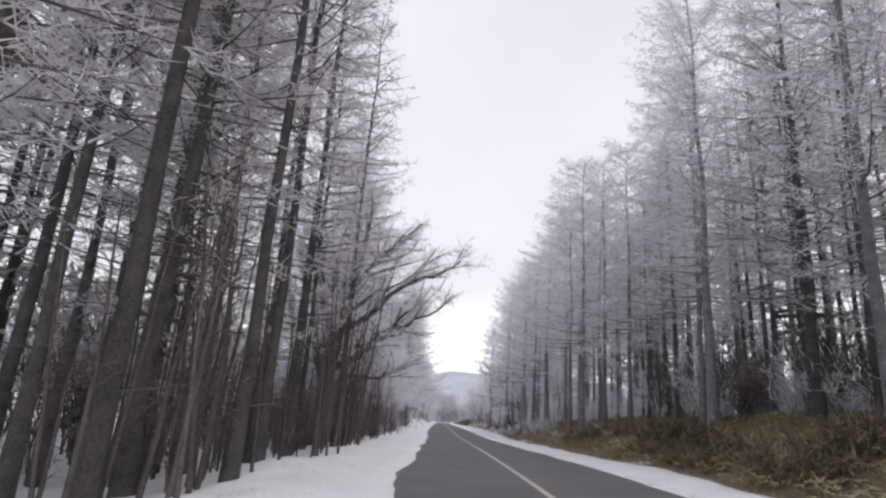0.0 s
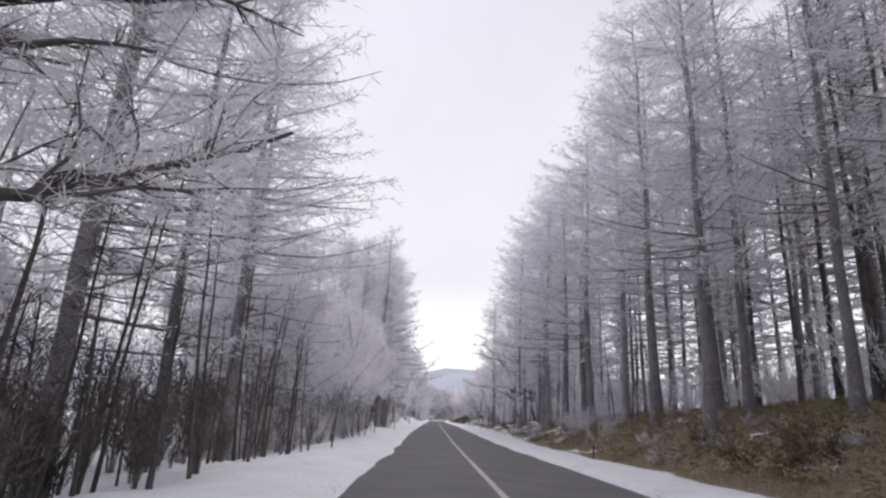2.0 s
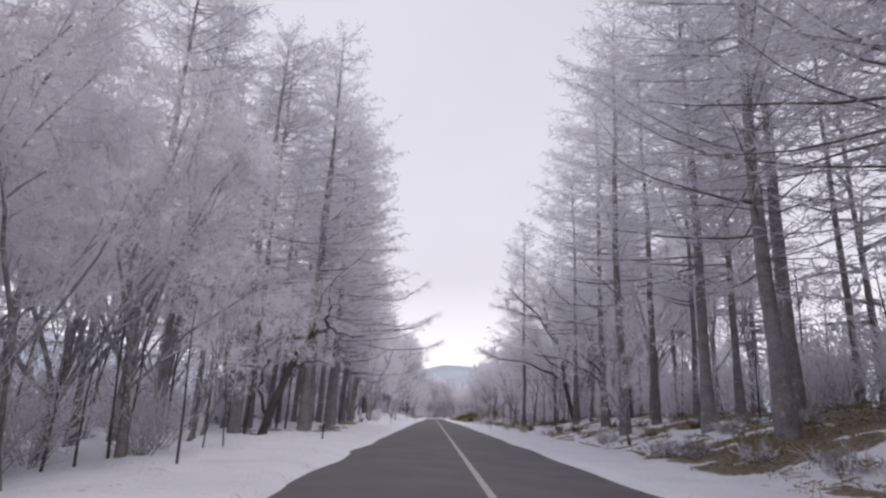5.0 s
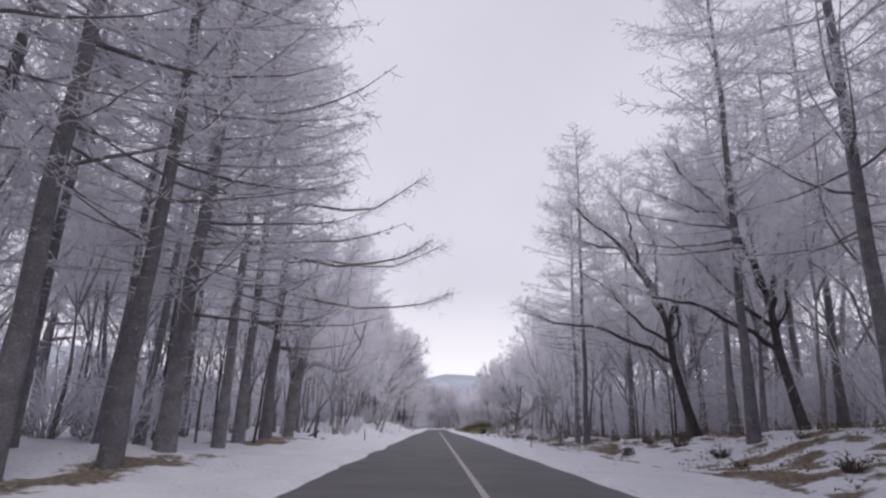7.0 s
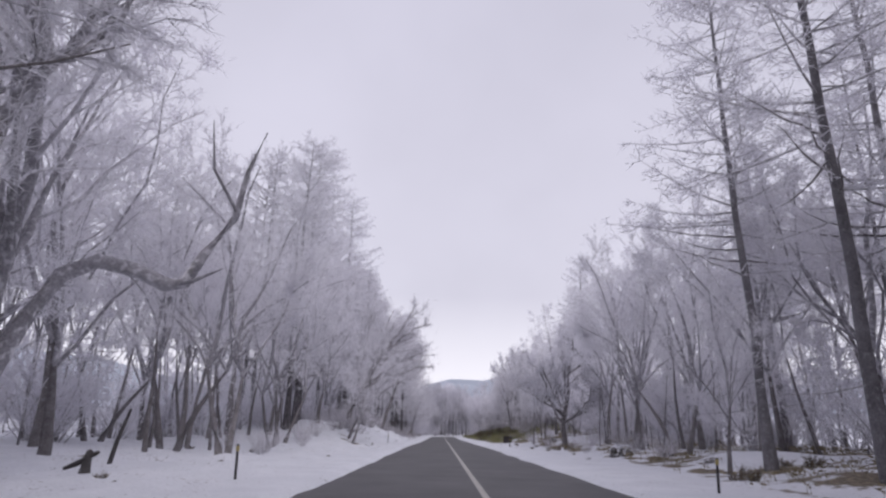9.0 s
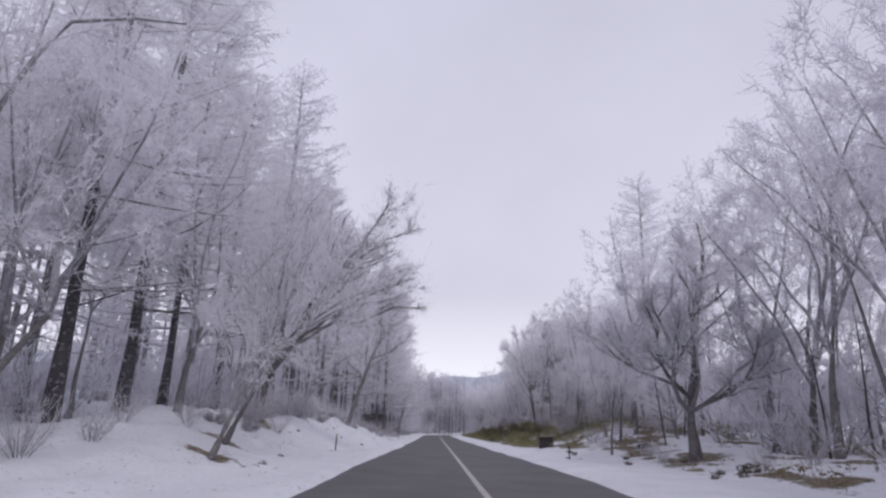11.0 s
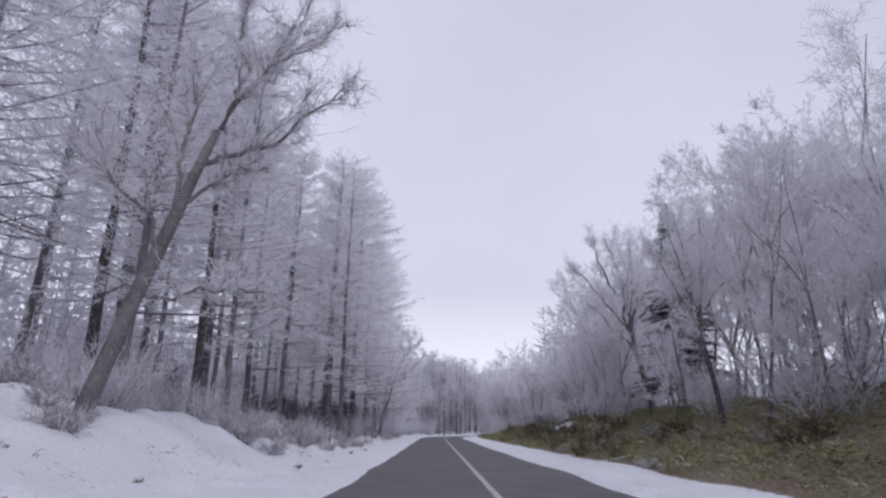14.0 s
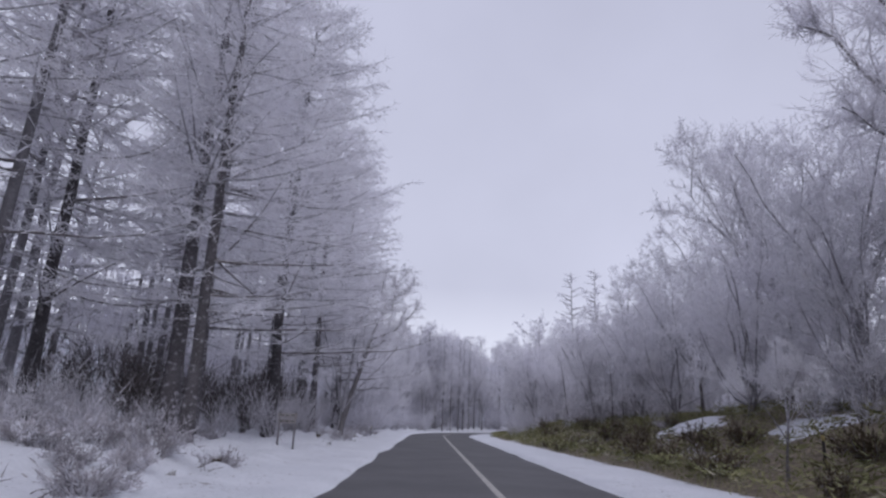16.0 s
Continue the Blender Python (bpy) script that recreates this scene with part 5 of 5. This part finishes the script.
for i in range(3):
    KIND[f"rime{i}"] = [shrub("frosted_shrub", 300 + i, 1.5 + 0.25 * i, 0.95, 14, 11, ("branch", "shrub"), "bare shrub furred with rime on the snowy bank"), False]
for i in range(2):
    KIND[f"dry{i}"] = [shrub("dry_shrub", 310 + i, 0.85, 1.1, 20, 9, ("bark_dark", "dry"), "tangled dry brown shrub on the verge", 1.2, 1.7), False]
KIND["thicket0"] = [shrub("thicket_shrub", 320, 4.2, 0.2, 12, 8, ("bark_dark", "thicket"), "tall dark tangle of bare saplings below the larches, partly standing in for shade", 1.5, 1.4), False]
KIND["thicket1"] = [shrub("thicket_shrub", 321, 3.4, 0.28, 12, 8, ("bark_dark", "thicket"), "tall dark tangle of bare saplings below the larches, partly standing in for shade", 1.5, 1.4), False]


def sapling(name, seed, h, lean):
    """A bare straight young stem with short upswept twigs."""
    r = np.random.default_rng(seed)
    ts = np.linspace(0, 1, 7)
    p = np.stack([lean * h * ts ** 1.4 + np.cumsum(r.normal(0, 0.03, 7)), np.cumsum(r.normal(0, 0.03, 7)), h * ts - 0.15], 1)
    root = tagged(new(name), "slender bare dark sapling among the roadside trees", "sapling")
    g = Geo()
    g.tube(p, 0.045 * (1 - 0.85 * ts) + 0.004, 6)
    child("stem", g.mesh("stem", "sapling"), root)
    q = np.sort(r.uniform(0.2, 1, 46))
    b = np.stack([np.interp(q, ts, p[:, c]) for c in range(3)], 1)
    a = r.uniform(0, 6.28, 46)
    t = b + np.stack([np.cos(a), np.sin(a), r.uniform(0.2, 1.2, 46)], 1) * (r.uniform(0.25, 0.8, 46) * (1.15 - 0.6 * q))[:, None]
    B, T = [b], [t]
    for _ in range(4):
        b2 = b + (t - b) * r.uniform(0.2, 0.9, 46)[:, None]
        B.append(b2), T.append(b2 + (t - b) * 0.3 + r.normal(0, 0.13, (46, 3)))
    g = Geo()
    g.blades(np.vstack(B), np.vstack(T), np.full(46 * 5, 0.0075), seed)
    crown = child("crown", g.mesh("crown", "sapling"), root, "sparse grey twigs")
    crown["kind"] = "stuff"
    return root


for i in range(4):
    KIND[f"sapling{i}"] = [sapling("sapling", 330 + i, 3.4 + 0.9 * i, 0.05 * (i - 1)), False]
for i in range(2):
    KIND[f"mound{i}"] = [shrub("frosted_bush", 340 + i, 0.75, 1.5, 26, 12, ("branch", "mauve"), "low rounded bush of mauve twigs dusted with rime", 0.9, 1.3), False]


def scatter(keys, count, x0, x1, y0, y1, low=0.7, high=1.2, group="shrubs", bent=True):
    for _ in range(count):
        y = rnd(y0, y1)
        x = rnd(x0, x1) + (centre(y) if bent else 0)
        if -8.2 < x < -4.5 and 219.5 < y < 229.5:
            continue
        put(rng.choice(keys), x, y, rnd(0, 6.28), rnd(low, high), group)


def build_undergrowth(patches):
    """Countless frosted shrubs deeper in the wood and round the bend, as one mass."""
    r = np.random.default_rng(33)
    wood, fine = Geo(), Geo()
    models = []
    for i in range(3):
        ob = KIND[f"rime{i}"][0]
        pair = []
        for c in ob.children:
            me = c.data
            v = np.empty(len(me.vertices) * 3)
            me.vertices.foreach_get("co", v)
            f = np.empty(len(me.loops), int)
            me.loops.foreach_get("vertex_index", f)
            pair.append((v.reshape(-1, 3), f.reshape(-1, 3)))
        models.append(sorted(pair, key=lambda q: -len(q[0])))
    for count, x0, x1, y0, y1, low, high in patches:
        for _ in range(count):
            y = r.uniform(y0, y1)
            x, a, k = r.uniform(x0, x1) + centre(y), r.uniform(0, 6.28), r.uniform(low, high)
            z, ca, sa = gz(x, y) - 0.05, math.cos(a) * k, math.sin(a) * k
            for g, (v, f) in zip((fine, wood), models[r.integers(3)]):
                g.add(np.stack([v[:, 0] * ca - v[:, 1] * sa + x, v[:, 0] * sa + v[:, 1] * ca + y, v[:, 2] * k + z], 1), f)
    me = mesh_of("undergrowth", *fine.arrays(), "twig", True, [(*wood.arrays(), "branch")])
    tagged(new("undergrowth", me), "dense frosted undergrowth filling the wood behind the roadside trees", "undergrowth", kind="stuff")


build_undergrowth([(36, -20, -10.5, 86, 126, 1.2, 2.0), (60, 12.5, 19, 88, 142, 1.3, 2.3), (40, -10, -6.0, 258, 292, 0.9, 1.8), (26, 6.0, 10, 258, 290, 0.9, 1.6),
                   (60, -17, -7.2, 280, 326, 1.5, 2.5), (44, 12.5, 20, 142, 200, 1.2, 2.2), (40, 12.5, 20, 200, 262, 1.0, 1.8), (40, -24, -15, 124, 162, 1.3, 2.4), (40, 13, 19, 14, 86, 1.2, 2.0), (30, -20, -12.5, 160, 196, 1.2, 2.0)])
RIME, DRY, THICK = ("rime0", "rime1", "rime2"), ("dry0", "dry1"), ("thicket0", "thicket1")
SAP, MOUND = ("sapling0", "sapling1", "sapling2", "sapling3"), ("mound0", "mound1")
scatter(SAP, 90, -9, -5.2, 8, 30, 0.6, 1.2, "saplings beside the road")
scatter(SAP, 54, -9.5, -5.5, 25, 52, 0.55, 1.2, "saplings beside the road")
scatter(SAP, 24, -11, -6.2, 52, 84, 0.5, 0.9, "saplings beside the road")
scatter(THICK, 26, -13, -6.4, 5, 30, 0.35, 0.6, "thicket under the larches")
scatter(THICK, 24, -13, -8.0, 30, 52, 0.5, 0.8, "thicket under the larches")
scatter(THICK, 40, -20, -12, 10, 84, 0.8, 1.2, "thicket under the larches")
scatter(RIME, 34, -13, -7.0, 52, 84, 0.8, 1.5, "frosted shrubs under the larches")
# dark tangles added to stand for the shade between the trunks
scatter(THICK, 46, -15, -9.4, 224, 264, 0.5, 0.85, "thicket under the larches")
scatter(THICK, 40, -9.5, -5.7, 24, 50, 0.28, 0.5, "thicket under the larches")
# more dark tangles added in place of the wood's dim interior
scatter(THICK, 24, -20, -12.5, 204, 262, 0.5, 0.8, "thicket under the larches")
scatter(SAP, 20, -15, -9.0, 86, 126, 0.8, 1.5, "saplings among the larches")
scatter(SAP, 14, 10, 18, 88, 140, 0.8, 1.5, "saplings among the larches")
scatter(THICK, 50, 12.5, 20, 12, 46, 0.7, 1.2, "thicket under the larches")
scatter(SAP, 20, 10.5, 17, 14, 85, 0.8, 1.4, "saplings among the larches")
scatter(RIME, 50, -13, -8.6, 168, 205, 0.6, 1.15, "frosted shrubs on the bank")
scatter(RIME, 60, -15, -8.4, 201, 228, 0.45, 0.85, "frosted shrubs on the bank")
scatter(MOUND, 46, -9.0, -6.0, 200, 230, 0.5, 1.1, "low bushes on the bank")
scatter(MOUND, 14, -9.5, -7.4, 160, 196, 0.5, 1.0, "low bushes on the bank")
scatter(MOUND, 14, -8.0, -5.4, 232, 262, 0.6, 1.0, "low bushes on the bank")
scatter(RIME, 26, -12, -7.0, 228, 262, 0.8, 1.5, "frosted shrubs on the bank")
scatter(RIME, 14, -10, -7.5, 140, 172, 0.4, 0.8, "frosted shrubs on the bank")
scatter(RIME, 18, 7.5, 12, 140, 182, 0.4, 0.8, "frosted shrubs by the trees")
scatter(SAP, 16, 9, 15, 144, 200, 0.6, 1.1, "saplings among the trees")
scatter(RIME, 40, 8.4, 14, 186, 262, 0.7, 1.3, "frosted shrubs by the trees")
scatter(SAP, 14, 9.5, 15, 200, 262, 0.6, 1.1, "saplings among the trees")
scatter(DRY, 36, 6.4, 10.5, 4, 30, 0.9, 1.5, "dry shrubs on the slope")
scatter(DRY, 14, 7.0, 10.5, 30, 50, 0.8, 1.2, "dry shrubs on the slope")
scatter(MOUND, 24, 6.4, 11, 40, 95, 0.6, 1.0, "low bushes on the slope")
scatter(DRY, 18, 5.0, 9.0, 208, 242, 0.6, 1.1, "dry shrubs on the slope")
scatter(DRY, 30, 5.6, 10.0, 186, 262, 0.5, 1.0, "dry shrubs on the slope")
scatter(DRY, 22, 6.8, 11.5, 92, 140, 0.3, 0.6, "dry tufts in the snow")
scatter(MOUND, 14, 5.4, 9.0, 186, 240, 0.5, 0.9, "low bushes on the slope")
scatter(RIME, 6, 7.0, 10.5, 55, 78, 0.8, 1.1, "frosted shrubs by the trees")


def build_grass(name, mat, label, y0, y1, seed, n):
    """Grass on the slopes, thinning out into the snow."""
    r = np.random.default_rng(seed)
    x, y = r.uniform(4.5, 17, n), r.uniform(y0, y1, n)
    x = x + np.maximum(y - BEND, 0) ** 2 / (2 * RADIUS)
    keep = r.random(n) < brush_cover(x, y) * np.where((y > 80) & (y < 178), 0.35, 0.5)
    x, y = x[keep], y[keep]
    z = ground_z(x, y)
    g = Geo()
    c = np.stack([x, y, z], 1)
    tall = r.uniform(0.22, 0.6, len(x)) * np.interp(y, [0, 50, 90, 180, 190, 300], [1.25, 1.0, 0.7, 0.7, 1.05, 1.0])
    for k in range(7):
        b = c + np.stack([r.normal(0, 0.09, len(x)), r.normal(0, 0.09, len(x)), np.full(len(x), -0.03)], 1)
        a = r.uniform(0, 6.28, len(x))
        ou = r.uniform(0.15, 0.9, len(x)) * tall
        m = b + np.stack([np.cos(a) * ou * 0.4, np.sin(a) * ou * 0.4, tall * r.uniform(0.5, 0.8, len(x))], 1)
        t = m + np.stack([np.cos(a) * ou * 0.7, np.sin(a) * ou * 0.7, tall * r.uniform(-0.1, 0.3, len(x))], 1)
        if k < 3:
            g.blades(b, m + (m - b) * 0.15, np.full(len(x), 0.008), k)
        g.blades(m, t, r.uniform(0.016, 0.034, len(x)), k + 20)
    me = g.mesh(name, mat)
    tagged(new(name, me), label, "grass", kind="stuff")


build_grass("withered_grass", "straw", "withered brown grass and litter covering the roadside slope", -4, 178, 21, 38000)
build_grass("bamboo_grass", "grass", "olive-green bamboo grass covering the roadside slope", 178, 285, 24, 24000)


# ---------------------------------------------------------------- roadside things
def lathe(name, profile, mat, sides=12):
    g = Geo()
    g.tube([(0, 0, z) for z, _ in profile], [q for _, q in profile], sides)
    return g.mesh(name, mat)


def marker_post():
    root = tagged(new("marker_post"), "thin dark roadside marker post standing in the snow", "marker post", "marker posts along the road")
    child("pole", lathe("pole", [(-0.3, 0.03), (0.0, 0.03), (0.56, 0.028), (0.58, 0.022)], "post"), root)
    head = child("reflector", lathe("reflector", [(0.58, 0.024), (0.59, 0.038), (0.68, 0.038), (0.7, 0.02)], "yellow"), root, "dull yellow reflector head")
    child("cap", lathe("cap", [(0.698, 0.04), (0.715, 0.038), (0.725, 0.015)], "post"), head)
    return root


POST = marker_post()
first = True
for x, y, lean_x in [(-5.5, 53.0, 2), (5.37, 53.0, 3), (-5.3, 90.0, 1), (-5.35, 130.4, -2), (5.15, 130.4, 2), (-5.4, 170.0, 1), (5.1, 170.2, -2), (-5.6, 207.4, -3), (6.9, 219.5, 2), (-5.3, 249.0, 1)]:
    m = Matrix.Translation((x, y, gz(x, y))) @ Matrix.Rotation(radians(lean_x), 4, "Y")
    if first:
        POST.matrix_basis, first = m, False
    else:
        copy_thing(POST, m)


def road_sign():
    x, y = 6.2, 182.0
    root = tagged(new("road_sign"), "low dark rectangular sign seen from behind on two posts", "sign")
    root.matrix_basis = Matrix.Translation((x, y, 0.17)) @ Matrix.Rotation(radians(6), 4, "Z")
    child("panel", bevel_box("panel", (0.92, 0.03, 0.72), (0, 0, 0.40), "sign", 0.012), root)
    for dx in (-0.36, 0.36):
        child("leg", bevel_box("leg", (0.05, 0.05, 1.2), (dx, 0.042, 0.1), "post", 0.008), root)
    for dz in (0.16, 0.64):
        child("stiffener", bevel_box("stiffener", (0.9, 0.025, 0.04), (0, -0.029, dz), "post", 0.006), root)


def notice_board():
    x, y = -6.2, 228.0
    root = tagged(new("notice_board"), "small weathered wooden notice board on two posts beside the trees", "sign")
    root.matrix_basis = Matrix.Translation((x, y, gz(x, y)))
    for dx in (-0.27, 0.27):
        child("post", bevel_box("post", (0.06, 0.06, 1.5), (dx, 0, 0.5), "bark_dark", 0.01), root)
    for k, (dz, w) in enumerate([(1.12, 0.68), (0.93, 0.62)]):
        bd = child("board", bevel_box("board", (w, 0.03, 0.15), (0, -0.047, dz), "board", 0.01), root, "pale frosted plank")
        for j in range(3):
            child("writing", bevel_box("writing", (0.12, 0.004, 0.03), (-0.2 + 0.19 * j, -0.0645, dz), "post", 0.001), bd)


road_sign()
notice_board()


def rock(seed, sx, sy, sz):
    bm = bmesh.new()
    bmesh.ops.create_icosphere(bm, subdivisions=3, radius=1.0)
    r = random.Random(seed)
    off = Vector((r.uniform(0, 50), r.uniform(0, 50), 0))
    for v in bm.verts:
        n = noise.noise(v.co * 1.3 + off) * 0.35 + noise.noise(v.co * 3.5 + off) * 0.12
        v.co = v.co * (1 + n)
        v.co = Vector((v.co.x * sx, v.co.y * sy, v.co.z * sz))
    me = bpy.data.meshes.new("rock")
    bm.to_mesh(me)
    bm.free()
    me.materials.append(MAT["rock"])
    return me


for k, (x, y, a, b, c) in enumerate([(7.8, 146.6, 0.55, 0.4, 0.25), (9.3, 144.6, 0.5, 0.35, 0.2), (8.6, 150.4, 0.3, 0.25, 0.18), (7.4, 118.0, 0.35, 0.3, 0.2), (8.1, 100.5, 0.4, 0.3, 0.2), (9.1, 172.0, 0.4, 0.3, 0.22), (8.0, 160.0, 0.3, 0.3, 0.2)]):
    ob = tagged(new("rock", rock(k, a, b, c)), "dark mossy boulder half buried in snow", "rock", "boulders")
    ob.matrix_basis = Matrix.Translation((x, y, gz(x, y) + c * 0.35)) @ Matrix.Rotation(k * 1.3, 4, "Z")


def stump():
    g = Geo()
    g.tube([(0, 0, -0.2), (0, 0, 0.1), (0.02, 0, 0.4), (0.05, 0.02, 0.7)], [0.24, 0.17, 0.13, 0.12], 10)
    root = tagged(new("tree_stump"), "dark broken tree stump with a fallen piece in the snow", "tree stump")
    child("stem", g.mesh("stem", "bark_bare"), root)
    g = Geo()
    g.tube([(-0.75, 0.05, 0.12), (-0.3, 0, 0.3), (0.35, 0, 0.68)], [0.06, 0.1, 0.07], 8)
    child("broken_limb", g.mesh("broken_limb", "bark_bare"), root)
    root.matrix_basis = Matrix.Translation((-8.36, 129.9, gz(-8.36, 129.9))) @ Matrix.Scale(0.62, 4)


stump()


def stick():
    g = Geo()
    g.tube([(0, 0, -0.2), (0.12, 0, 0.5), (0.3, 0.05, 1.25)], [0.06, 0.05, 0.03], 7)
    ob = tagged(new("leaning_stake", g.mesh("leaning_stake", "bark_bare")), "short dark leaning stake in the snow", "stake")
    ob.matrix_basis = Matrix.Translation((-8.9, 131.8, gz(-8.9, 131.8)))


stick()


def brushwood(seed):
    r = np.random.default_rng(seed)
    root = tagged(new("brushwood"), "dark broken twigs sticking out of the snow", "brushwood")
    for _ in range(6):
        g = Geo()
        a, L = r.uniform(0, 6.28), r.uniform(0.1, 0.32)
        d = np.array([math.cos(a) * 0.8, math.sin(a) * 0.8, r.uniform(0.05, 0.7)])
        p = r.normal(0, 0.14, 3) * np.array([1.6, 1, 0]) - np.array([0, 0, 0.04])
        g.tube([p, p + d * L * 0.5, p + d * L + r.normal(0, 0.05, 3)], [0.008, 0.006, 0.003], 4)
        child("twig", g.mesh("twig", "bark_dark"), root)
    return root


for i in range(3):
    KIND[f"wood{i}"] = [brushwood(400 + i), False]
WOODS = ("wood0", "wood1", "wood2")
scatter(WOODS, 60, -9.0, -4.4, 156, 226, 0.6, 1.3, "twigs in the snow")
scatter(DRY, 28, -8.6, -4.7, 152, 228, 0.08, 0.2, "dry tufts in the snow")
scatter(DRY, 20, -15, -5.2, 118, 150, 0.1, 0.25, "dry tufts in the snow")
scatter(DRY, 16, 5.0, 8.5, 142, 182, 0.12, 0.3, "dry tufts in the snow")
scatter(WOODS, 14, -14, -5.5, 120, 156, 0.5, 1.1, "twigs in the snow")
scatter(WOODS, 26, 5.2, 11, 86, 182, 0.5, 1.2, "twigs in the snow")
scatter(WOODS, 10, -6, -4.2, 216, 245, 0.4, 0.8, "twigs in the snow")
scatter(MOUND, 18, -7.8, -5.2, 206, 219.5, 0.45, 0.85, "low bushes on the bank")
scatter(DRY, 34, -7.6, -4.6, 205, 248, 0.12, 0.3, "dry tufts in the snow")
